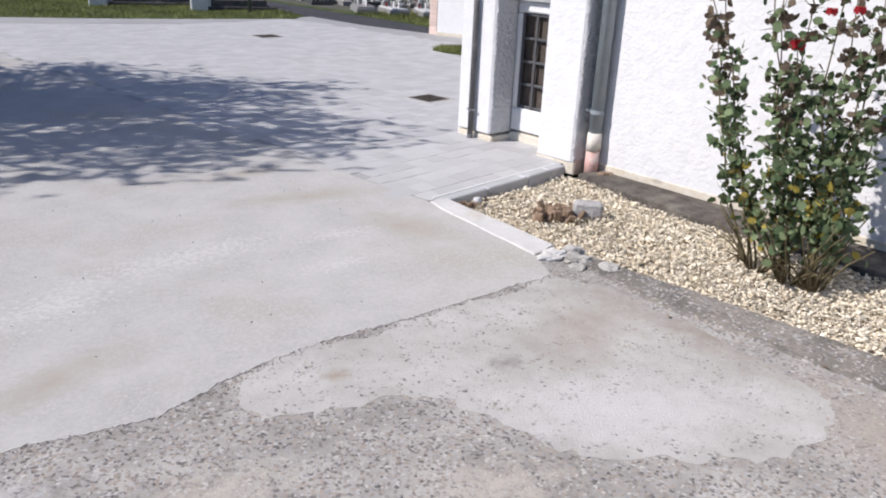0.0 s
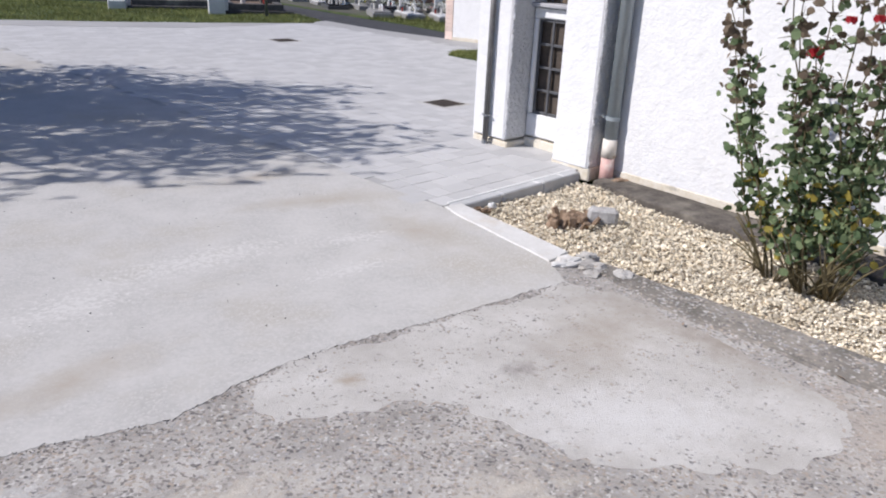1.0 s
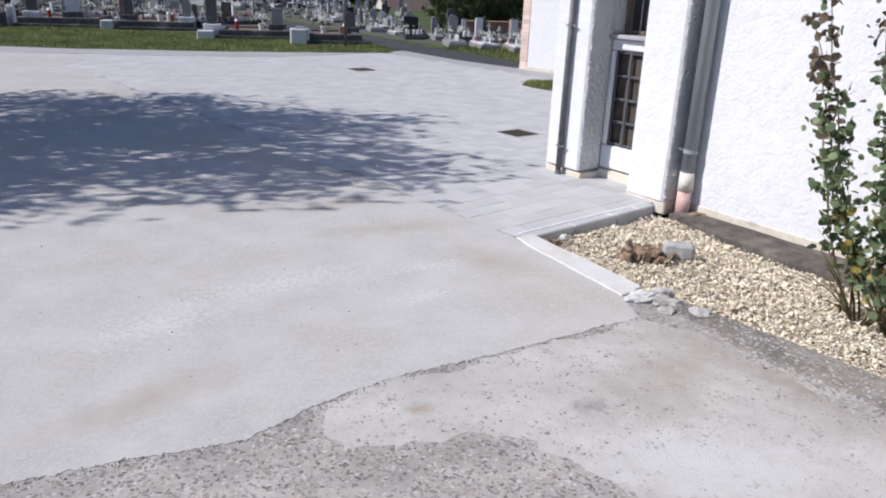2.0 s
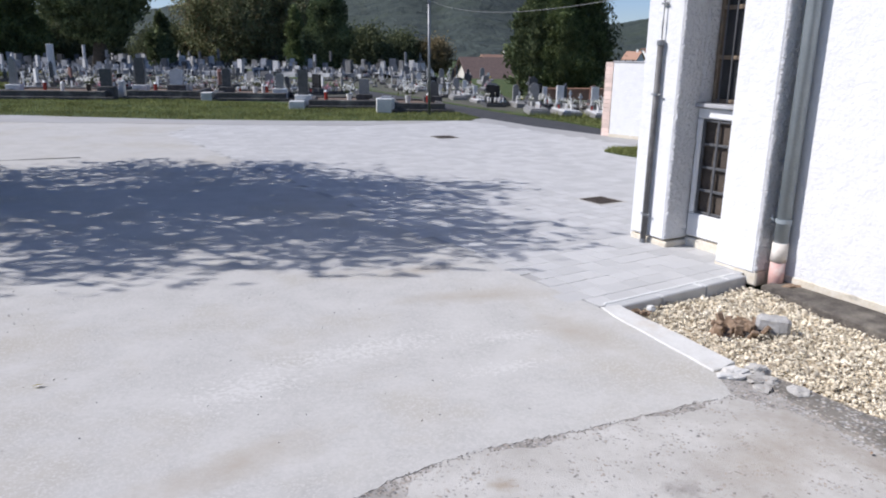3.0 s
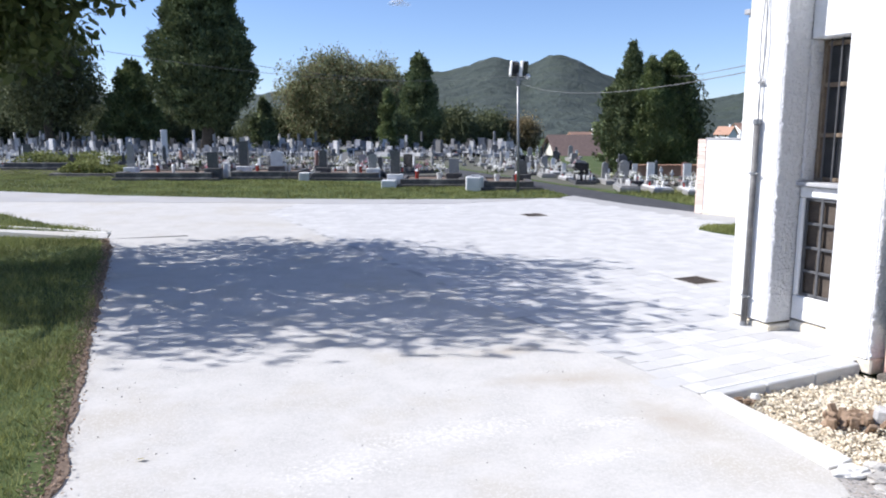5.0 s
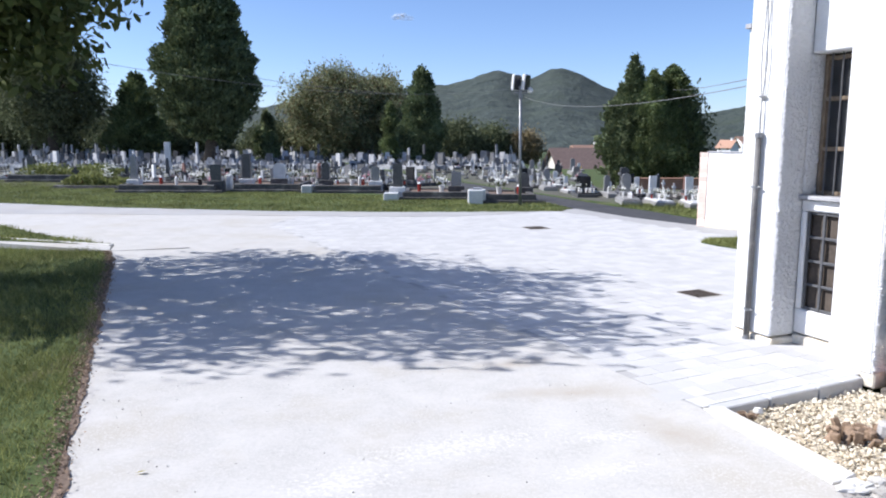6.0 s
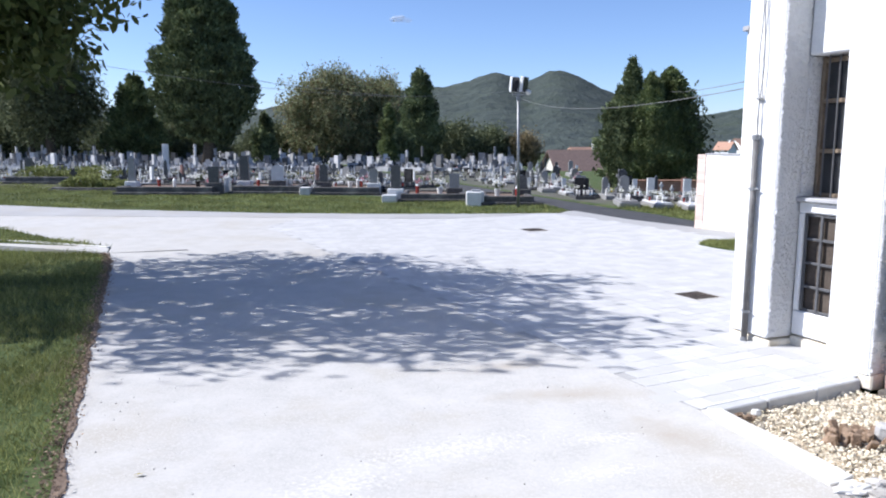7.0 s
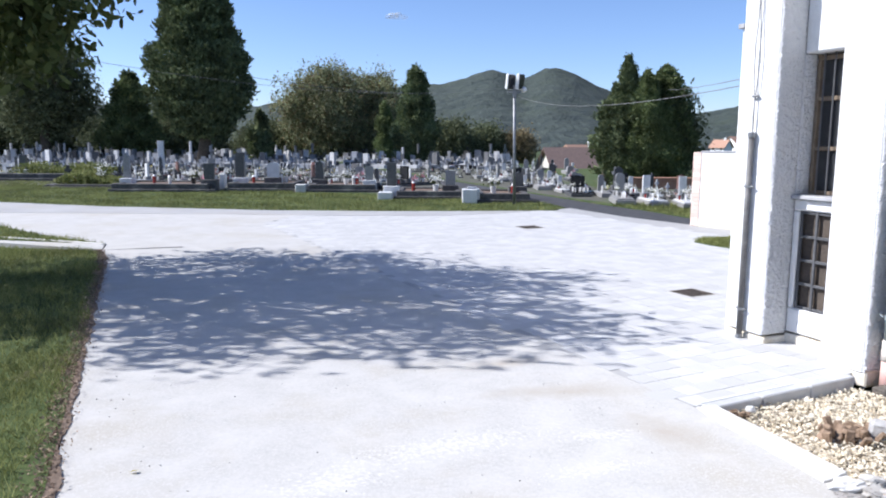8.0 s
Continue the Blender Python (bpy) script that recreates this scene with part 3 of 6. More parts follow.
tagged(slab("cemetery_ground", [(4.6, 19.6), (7.6, 18.6), (9.5, 22), (9.0, 25.2), (5.6, 25.2), (5.6, 43.9), (-3.3, 43.9), (1.7, 27.8), (3.7, 21.65)], 0.006, 0.05, M["grave_gravel"]), "grey-brown ground between the graves", "ground", kind="structure")


def grass(outline, count, low, high, width, top, label, lean=0.5, parent_name="grass"):
    x, y = scatter(outline, count)
    n = len(x)
    h = rng.uniform(low, high, n) * (0.6 + 0.8 * np.array([noise.noise(Vector((a * 1.3, b * 1.3, 0))) + 0.5 for a, b in zip(x, y)]).clip(0, 1))
    turn = rng.uniform(0, 2 * math.pi, n)
    foot = np.stack([x, y, np.full(n, top - 0.004)], 1)
    side = np.stack([np.cos(turn), np.sin(turn), 0 * turn], 1) * width * 0.5
    tip = foot + np.stack([rng.normal(0, lean, n) * h, rng.normal(0, lean, n) * h, h], 1)
    verts = np.stack([foot - side, foot + side, tip], 1).reshape(-1, 3)
    raw_ob = raw(parent_name, verts, np.arange(3 * n).reshape(-1, 3), M["grass"])
    return tagged(raw_ob, label, "grass", kind="stuff")


NEAR_VIEW = [(-1.53, 2.1), (-1.82, 3.3), (-2.19, 4.25), (-2.58, 5.25), (-3.57, 7.75), (-4.54, 10.1), (-4.88, 10.66), (-6.35, 10.95), (-8.5, 11.2), (-6.5, 7), (-4.0, 2.1)]
grass(ragged(NEAR_VIEW, 0.06, 0.08, 6.0), 150000, 0.025, 0.08, 0.008, 0.012, "short uneven green grass", 0.55)
grass([(-5.02, 11.42), (-6.42, 12.37), (-8.36, 14.06), (-11.0, 15.88), (-11.0, 13.3), (-7.03, 11.86)], 24000, 0.04, 0.10, 0.012, 0.012, "short green grass beyond the kerb")
grass([(-18, 21.85), (-11.34, 19.15), (-8.0, 18.0), (-3.62, 17.15), (-1.0, 17.05), (1.5, 17.2), (2.8, 17.42), (3.2, 18.1), (2.6, 20), (-6, 24), (-18, 30)], 150000, 0.02, 0.075, 0.018, 0.0, "uneven green grass before the graves")
grass([(5.45, 15.85), (5.0, 17.45), (4.45, 18.75), (6, 19.5), (8, 17.5), (6.2, 14.9), (5.5, 15.3)], 12000, 0.03, 0.10, 0.02, 0.0, "green grass beside the asphalt path")
grass(LAWN_ISLE, 9000, 0.03, 0.07, 0.012, 0.014, "short green grass of the island")


def build_strip_kerb():
    """Pale kerb between the two lawns."""
    a, b = Vector((-4.84, 10.86, 0)), Vector((-14.0, 14.2, 0))
    a2, b2 = Vector((-5.02, 11.36, 0)), Vector((-14.0, 14.75, 0))
    slab_ob = slab("path", [(a.x, a.y), (a2.x, a2.y), (b2.x, b2.y), (b.x, b.y)], 0.006, 0.1, M["concrete"])
    tagged(slab_ob, "narrow pale concrete path between two lawns", "path", kind="structure")
    t = thing("lawn_kerb", "pale concrete edging along the narrow path", "kerb", kind="structure")
    for k in range(9):
        p, q = a2.lerp(b2, k / 9 + 0.001), a2.lerp(b2, (k + 1) / 9 - 0.001)
        bm = bmesh.new()
        m = Matrix.Translation(p) @ Matrix.Rotation(math.atan2(q.y - p.y, q.x - p.x), 4, "Z")
        box(bm, 0, (q - p).length, -0.05, 0.03, -0.08, 0.025, m, 0.008)
        part("kerb_stone", bm, M["kerb"], t)


build_strip_kerb()


# ---- gravel bed, kerbs and apron ----
def kerb_run(name, label, a, b, width, top, drop, mat, pieces, gap=0.004, side=1):
    t = thing(name, label, "kerb", kind="structure")
    a, b = Vector((*a, 0)), Vector((*b, 0))
    for k in range(pieces):
        p, q = a.lerp(b, k / pieces), a.lerp(b, (k + 1) / pieces)
        m = Matrix.Translation(p) @ Matrix.Rotation(math.atan2(q.y - p.y, q.x - p.x), 4, "Z")
        bm = bmesh.new()
        lift = rnd.uniform(-0.003, 0.003)
        box(bm, gap, (q - p).length - gap, min(0, side * width), max(0, side * width), top - drop, top + lift, m, 0.008)
        part("kerb_stone", bm, mat, t)
    return t


BED = [(1.76, 4.44), (2.93, 4.99), (3.02, 4.86), F(-3.4, 4.61)[:2], F(-2.9, 4.50)[:2], F(-2.4, 4.46)[:2], F(1.2, 4.46)[:2], (4.4, -1.0), (3.32, 1.15), (2.84, 2.02), (2.45, 2.87), (2.05, 3.5)]
tagged(slab("gravel_bed", BED, -0.082, 0.05, M["sand"]), "soil of the gravel bed along the wall", "bed", kind="structure")
# kerb along the paving: grey stones, white mortar line behind them
kerb_run("paving_kerb", "grey concrete kerb stones between paving and gravel bed", (1.72, 4.41), (2.96, 5.03), 0.085, 0.004, 0.13, M["kerb_grey"], 3)
line = thing("mortar_line", "white mortar line along the kerb", "mortar", kind="structure")
bm = bmesh.new()
m = Matrix.Translation((1.69, 4.49, 0)) @ Matrix.Rotation(math.atan2(0.62, 1.24), 4, "Z")
box(bm, 0, 1.36, 0.0, 0.022, -0.02, 0.007, m, 0.004)
part("mortar", bm, M["mortar"], line)
for along in (0.86, 1.16):
    bm = bmesh.new()
    box(bm, along, along + 0.022, -0.078, -0.002, -0.02, 0.0075, m, 0.003)
    part("mortar", bm, M["mortar"], line)
# pale kerb beside the drive
pale = slab("pale_kerb", ragged([(1.64, 4.43), (1.66, 4.30), (1.78, 3.86), (1.905, 3.43), (1.985, 3.46), (2.075, 3.53), (1.94, 3.96), (1.79, 4.40), (1.77, 4.47)], 0.05, 0.010, 3.0), 0.009, 0.13, M["kerb"], bevel=0.006)
tagged(pale, "pale chipped concrete kerb beside the drive", "kerb", kind="structure")


def lump(name, label, x, y, z, rx, ry, rz, mat, category, seed, rough=0.35, parent=None):
    """A broken piece with uneven faces."""
    bm = bmesh.new()
    bmesh.ops.create_icosphere(bm, subdivisions=3, radius=1.0)
    for v in bm.verts:
        d = 1 + rough * noise.noise(v.co * 1.4 + Vector((seed, seed * 2, 0))) + rough * 0.35 * noise.noise(v.co * 4.5 + Vector((seed, 0, seed)))
        v.co = Vector((x + v.co.x * rx * d, y + v.co.y * ry * d, z + v.co.z * rz * d))
    ob = part(name, bm, mat, parent)
    return tagged(ob, label, category) if parent is None else ob


for k, (x, y, sx, sy, sz) in enumerate([(1.985, 3.375, 0.085, 0.055, 0.030), (2.10, 3.30, 0.075, 0.06, 0.028), (2.14, 3.42, 0.06, 0.05, 0.03), (2.05, 3.22, 0.045, 0.04, 0.014), (2.20, 3.16, 0.05, 0.05, 0.02)]):
    lump("concrete_fragment", "broken lump of pale concrete at the kerb's end", x, y, 0.004, sx, sy, sz, M["kerb"] if k == 0 else M["patch"], "rubble", k + 1.5, 0.7)

# weathered kerb along the front of the bed
front = thing("weathered_kerb", "dark weathered concrete kerb in front of the gravel", "kerb", kind="structure")
pts_out, pts_in = [(2.10, 3.20), (2.22, 2.68), (2.63, 1.83), (3.4, 0.4), (4.6, -2.0)], [(2.17, 3.36), (2.43, 2.88), (2.83, 2.04), (3.55, 0.62), (4.8, -1.9)]
ring = ragged(pts_out + pts_in[::-1], 0.05, 0.022, 9.0)
slab("kerb_stone", ring, 0.008, 0.13, M["kerb_old"], front, bevel=0.008)

# dark apron against the wall
apron = slab("wall_apron", ragged([F(-3.44, 4.60)[:2], F(-3.44, 4.828)[:2], F(1.6, 4.828)[:2], F(1.6, 4.45)[:2], F(-2.4, 4.45)[:2], F(-2.9, 4.50)[:2]], 0.1, 0.014, 4.0), -0.022, 0.1, M["apron"], bevel=0.008)
tagged(apron, "dark dirty strip of old concrete against the wall", "apron", kind="structure")


def build_pebbles():
    """Loose cream pebbles, heaped two deep."""
    x, y = scatter(BED, 86000)
    keep = (y > 0.2) & (y < 5.1)
    x, y = x[keep], y[keep]
    n = len(x)
    bm = bmesh.new()
    bmesh.ops.create_icosphere(bm, subdivisions=1, radius=1.0)
    base = np.array([v.co[:] for v in bm.verts])
    tris = np.array([[v.index for v in f.verts] for f in bm.faces])
    bm.free()
    size = rng.lognormal(math.log(0.0070), 0.36, n).clip(0.0035, 0.019)
    shape = np.stack([size * rng.uniform(0.9, 1.5, n), size * rng.uniform(0.7, 1.1, n), size * rng.uniform(0.45, 0.8, n)], 1)
    wob = base[None] * (1 + rng.normal(0, 0.12, (n, len(base), 1)))
    p = wob * shape[:, None]
    a, b = rng.uniform(0, 2 * math.pi, n), rng.normal(0, 0.45, n)
    cb, sb, ca, sa = np.cos(b)[:, None], np.sin(b)[:, None], np.cos(a)[:, None], np.sin(a)[:, None]
    px, pz = p[..., 0] * cb - p[..., 2] * sb, p[..., 0] * sb + p[..., 2] * cb
    qx, qy = px * ca - p[..., 1] * sa, px * sa + p[..., 1] * ca
    heap = np.array([noise.noise(Vector((i * 1.7, j * 1.7, 4))) for i, j in zip(x, y)]) * 0.018
    z = -0.064 + heap + rng.uniform(-0.016, 0.014, n)
    verts = np.stack([qx + x[:, None], qy + y[:, None], pz + z[:, None]], -1).reshape(-1, 3)
    faces = (tris[None] + (np.arange(n) * len(base))[:, None, None]).reshape(-1, 3)
    tagged(raw("gravel", verts, faces, M["pebble"]), "cream and ochre rounded pebbles", "gravel", kind="stuff")


build_pebbles()


# ---- the white building ----
def facade_box(bm, s0, s1, n0, n1, z0, z1, bevel=0.012):
    return box(bm, s0, s1, n0, n1, z0, z1, FACADE, bevel)


def coarse_face(s, n0, n1, z0, z1, parent, step=0.0065, deep=0.015):
    """A lumpy sheet of thrown-on render on a flank, facing along +s."""
    ni, nj = max(2, int((n1 - n0) / step)), int((z1 - z0) / step)
    verts = []
    for j in range(nj + 1):
        for i in range(ni + 1):
            n, z = n0 + (n1 - n0) * i / ni, z0 + (z1 - z0) * j / nj
            h = noise.noise(Vector((n * 46, z * 42, s * 9))) + 0.9 * noise.noise(Vector((n * 95, z * 88, s * 5)))
            rim = 1.0 if 0 < i < ni and 0 < j < nj else 0.0
            verts.append(F(s + 0.001 + deep * max(0.0, 0.55 * h + 0.5) * rim, n, z))
    w = ni + 1
    faces = [(j * w + i, j * w + i + 1, (j + 1) * w + i + 1, (j + 1) * w + i) for j in range(nj) for i in range(ni)]
    return raw("coarse_render", verts, faces, M["rough"], parent, "coarse thrown-on white render", smooth=True)


def build_building():
    b = thing("white_building", "white roughcast building with pilasters and tall narrow windows", "building")

    def piece(name, mat, *dims, label="", bevel=0.012, parent=b):
        bm = bmesh.new()
        facade_box(bm, *dims, bevel)
        return part(name, bm, M[mat], parent, label)

    wall_n, bay_n, face_n, top = 4.83, 4.905, 4.66, 6.2
    # pilasters, with a heavy-grained flank toward the drive
    for s0, s1, z0 in ((-4.88, -4.485, 0.058), (-3.935, -3.56, 0.018)):
        piece("pilaster", "render", s0, s1 - 0.012, face_n, 5.4, z0, top, label="smooth-faced white pilaster")
        piece("pilaster_flank", "rough", s1 - 0.0115, s1, face_n + 0.002, 4.904 if s0 < -4 else 4.86, z0 + 0.01, top - 0.01, bevel=0.003, label="grey-looking coarse roughcast flank")
        coarse_face(s1, face_n + 0.004, 4.904 if s0 < -4 else 4.829, z0 + 0.02, 3.2, b)
    coarse_face(-4.474, 4.904, 5.03, 1.205, 2.285, b)
    # long wall toward the roses
    piece("wall", "render", -3.56, 4.5, wall_n, 5.2, -0.1, top, label="white roughcast wall")
    # recessed bay with the two window openings
    piece("wall", "render", -4.485, -3.93, bay_n, 5.3, 0.086, 0.285)
    piece("wall", "render", -4.485, -4.435, bay_n, 5.3, 0.285, 1.075)
    piece("wall", "render", -4.485, -3.93, bay_n, 5.3, 1.075, 1.165)
    piece("wall", "render", -4.485, -3.93, bay_n, 5.3, 2.29, top)
    # coarse flank that runs on into the upper window's side
    piece("window_reveal", "rough", -4.488, -4.474, 4.906, 5.10, 1.20, 2.289, bevel=0.003, label="coarse roughcast window side")
    # flaking yellowish base
    piece("base", "plinth", -4.9, -4.47, face_n + 0.012, 5.3, -0.05, 0.045, bevel=0.01)
    piece("base", "plinth", -4.49, -3.9, bay_n - 0.004, 5.2, -0.05, 0.072, bevel=0.01)
    piece("base", "plinth", -3.95, -3.55, face_n + 0.01, 5.2, -0.08, 0.035, bevel=0.01)
    piece("base", "plinth", -3.54, 4.4, wall_n - 0.006, 5.1, -0.1, 0.03, bevel=0.006)
    # lower part that stands behind the corner
    piece("side_wing", "render", -4.94, -4.9, 4.70, 9.0, 0.0, 2.52, label="lower white wing behind the corner")
    piece("coping", "sill", -4.955, -4.89, 4.67, 9.1, 2.521, 2.56, bevel=0.004)
    # rest of the shell
    piece("wall", "render", -4.87, -4.6, 5.4, 12.0, 0.0, top)
    piece("wall", "render", -4.6, 4.5, 11.7, 12.0, 0.0, top)
    piece("wall", "render", 4.2, 4.5, 5.2, 11.7, 0.0, top)
    piece("roof", "tile_brown", -5.1, 4.8, 4.4, 12.3, top + 0.003, top + 0.25, label="brown roof edge")
    piece("floor", "interior", -4.6, 4.2, 5.2, 11.7, 0.0, 0.1, label="dim inside floor")

    # lower window: iron grid before dusty boards
    w = thing("lower_window", "", "", at=None)
    w.parent = b
    s0, s1, z0, z1 = -4.435, -3.97, 0.285, 1.075
    piece("board", "board", s0, s1, 4.965, 4.99, z0, z1, parent=w, bevel=0.002, label="dusty brown boards behind the grid")
    for k in range(4):
        s = s0 + 0.002 + (s1 - s0 - 0.03) * k / 3
        piece("grid_bar", "iron", s, s + 0.024, 4.925, 4.945, z0, z1, parent=w, bevel=0.003)
    for k in range(5):
        z = z0 + 0.004 + (z1 - z0 - 0.03) * k / 4
        piece("grid_bar", "iron", s0 + 0.002, s1, 4.929, 4.949, z, z + 0.022, parent=w, bevel=0.003)
    # upper window: timber frame, glass, thin outer bars
    u = thing("upper_window", "", "", at=None)
    u.parent = b
    s0, s1, z0, z1, n0 = -4.472, -3.90, 1.20, 2.286, 5.03
    for a, c in ((s0, s0 + 0.034), (s1 - 0.034, s1)):
        piece("window_frame", "wood", a, c, n0, n0 + 0.06, z0, z1, parent=u, bevel=0.004)
    for z in (z0, 1.545, 1.93, z1 - 0.045):
        piece("glazing_bar", "wood", s0 + 0.034, s1 - 0.034, n0, n0 + 0.05, z, z + 0.032, parent=u, bevel=0.004)
    piece("mullion", "wood", -4.205, -4.165, n0 + 0.002, n0 + 0.055, z0, z1, parent=u, bevel=0.004)
    piece("pane", "pane_dark", s0 + 0.04, s1 - 0.04, n0 + 0.03, n0 + 0.036, z0 + 0.03, z1 - 0.03, parent=u, bevel=0.0, label="dark window glass")
    for s in (-4.37, -4.275, -4.07):
        bm = bmesh.new()
        rod(bm, F(s, n0 - 0.035, z0), F(s, n0 - 0.035, z1), 0.007, sides=8)
        part("grille_bar", bm, M["iron"], u, "thin iron bar")
    piece("window_sill", "sill", -4.484, -3.93, 4.86, 5.03, 1.166, 1.199, parent=u, bevel=0.006, label="grey weathered sill")
    return b


building = build_building()


def build_downpipe():
    """Zinc downpipe into a pink ground pipe."""
    d = thing("downpipe", "grey zinc downpipe with a pink plastic foot against the wall", "downpipe")
    s, n = -3.452, 4.762
    bm = bmesh.new()
    rod(bm, F(s, n, 0.26), F(s, n, 6.15), 0.05, sides=20)
    part("pipe", bm, M["zinc"], d, smooth=True)
    bm = bmesh.new()
    rod(bm, F(s, n, 0.135), F(s, n, 0.275), 0.058, 0.055, sides=20)
    part("collar", bm, M["collar"], d, "rust-stained white collar", smooth=True)
    bm = bmesh.new()
    rod(bm, F(s, n, -0.08), F(s, n, 0.14), 0.054, 0.053, sides=20)
    part("foot_pipe", bm, M["pvc"], d, "faded pink plastic pipe", smooth=True)
    for z in (0.42, 2.3, 4.2):
        bm = bmesh.new()
        rod(bm, F(s, n, z), F(s, n, z + 0.028), 0.056, sides=20)
        rod(bm, F(s, n + 0.05, z + 0.014), F(s, n + 0.07, z + 0.014), 0.008, sides=8)
        rod(bm, F(s - 0.055, n - 0.035, z + 0.014), F(s - 0.075, n - 0.045, z + 0.03), 0.007, sides=8)
        part("bracket", bm, M["zinc"], d)
    lump("dirt", "", F(s + 0.13, n + 0.02)[0], F(s + 0.13, n + 0.02)[1], -0.03, 0.075, 0.05, 0.025, M["stump"], "", 4.0, 0.6, d)


def build_conduit():
    """Steel protection tube of the lightning wires."""
    c = thing("lightning_conductor", "steel tube and twin wires down the corner pilaster", "conductor")
    s, n = -4.69, 4.625
    bm = bmesh.new()
    rod(bm, F(s, n, -0.01), F(s, n, 1.67), 0.025, 0.023, sides=14)
    part("tube", bm, M["tube"], c, smooth=True)
    bm = bmesh.new()
    rod(bm, F(s, n, -0.012), F(s, n, 0.05), 0.03, 0.024, sides=10)
    part("foot", bm, M["steel"], c)
    bm = bmesh.new()
    rod(bm, F(s, n, 1.645), F(s, n, 1.685), 0.03, sides=10)
    part("cap", bm, M["steel"], c)
    for z in (1.255, 0.25):
        bm = bmesh.new()
        rod(bm, F(s, n, z - 0.012), F(s, n, z + 0.012), 0.027, sides=12)
        rod(bm, F(s - 0.05, n, z), F(s + 0.05, n, z), 0.008, sides=8)
        rod(bm, F(s, n, z), F(s, 4.665, z), 0.008, sides=8)
        part("clamp", bm, M["steel"], c)
    for shift, sway in ((-0.016, 0.010), (0.018, -0.012)):
        pts = [F(s + shift * min(1, k / 3) + sway * math.sin(k * 1.1), 4.634 - 0.004 * (k % 2), 1.67 + k * 0.14) for k in range(33)]
        bm = bmesh.new()
        bent(bm, pts, [0.0042] * len(pts), 6)
        part("wire", bm, M["steel"], c, smooth=True)
    for z in (1.97, 2.85, 3.8):
        bm = bmesh.new()
        rod(bm, F(s - 0.03, 4.636, z), F(s + 0.03, 4.636, z), 0.009, sides=8)
        rod(bm, F(s, 4.636, z), F(s, 4.665, z), 0.008, sides=8)
        part("clip", bm, M["steel"], c)


build_downpipe()
build_conduit()


def build_boundary_wall():
    """White wall with a pink brick pier at its end."""
    a, way = Vector((4.97, 14.36, 0)), math.atan2(-0.78, 0.63)
    m = Matrix.Translation(a) @ Matrix.Rotation(way, 4, "Z")
    w = thing("boundary_wall", "low white wall ending in a pale pink brick pier", "wall", kind="structure")
    bm = bmesh.new()
    box(bm, 0.17, 9.0, 0.0, 0.25, -0.05, 1.41, m, 0.012)
    part("wall_body", bm, M["render"], w)
    bm = bmesh.new()
    box(bm, 0.16, 9.0, -0.012, 0.27, 1.412, 1.44, m, 0.004)
    part("coping", bm, M["sill"], w)
    bm = bmesh.new()
    box(bm, 0.17, 9.0, -0.008, 0.0, -0.05, 0.06, m, 0.0)
    part("base", bm, M["plinth"], w)
    for k in range(18):
        bm = bmesh.new()
        box(bm, 0.0, 0.168, -0.004, 0.27, 0.003 + k * 0.0785, 0.0775 + k * 0.0785, m, 0.003)
        part("brick", bm, M["brick_pink"], w)


build_boundary_wall()


def drain_cover(x, y, size, turn, label):
    d = thing("drain_grate", label, "drain", at=Matrix.Translation((x, y, 0)) @ Matrix.Rotation(turn, 4, "Z"))
    h = size / 2
    for k in range(4):
        bm = bmesh.new()
        box(bm, -h, h, h - 0.03, h, -0.02, 0.006, Matrix.Rotation(k * math.pi / 2, 4, "Z"), 0.003)
        part("rim", bm, M["iron_rust"], d)
    bm = bmesh.new()
    box(bm, -h + 0.03, h - 0.03, -h + 0.03, h - 0.03, -0.02, -0.008, None)
    part("pit", bm, M["iron_rust"], d)
    for k in range(9):
        y0 = -h + 0.04 + (size - 0.08) * k / 8.6
        bm = bmesh.new()
        box(bm, -h + 0.03, h - 0.03, y0, y0 + 0.02, -0.009, 0.004, None, 0.002)
        part("slat", bm, M["iron_rust"], d)
    for k in range(4):
        bm = bmesh.new()
        box(bm, -h - 0.05, h + 0.0, h, h + 0.05, -0.02, 0.003, Matrix.Rotation(k * math.pi / 2, 4, "Z"), 0.003)
        part("surround", bm, M["concrete"], d, "pale cement surround")


drain_cover(2.80, 7.90, 0.33, radians(26), "dark square iron drain grate in the paving")
drain_cover(1.81, 13.95, 0.40, radians(20), "dark iron drain grate in the paving")


# ---- plants ----
def limb_points(a, b, bow, steps=5, seed=0.0):
    a, b = Vector(a), Vector(b)
    pts = []
    for k in range(steps + 1):
        t = k / steps
        p = a.lerp(b, t) + Vector((0, 0, bow * math.sin(math.pi * t)))
        if 0 < k < steps:
            p += noise.noise_vector(Vector((seed, k * 1.3, seed))) * 0.12 * (b - a).length * 0.4
        pts.append(p)
    return pts


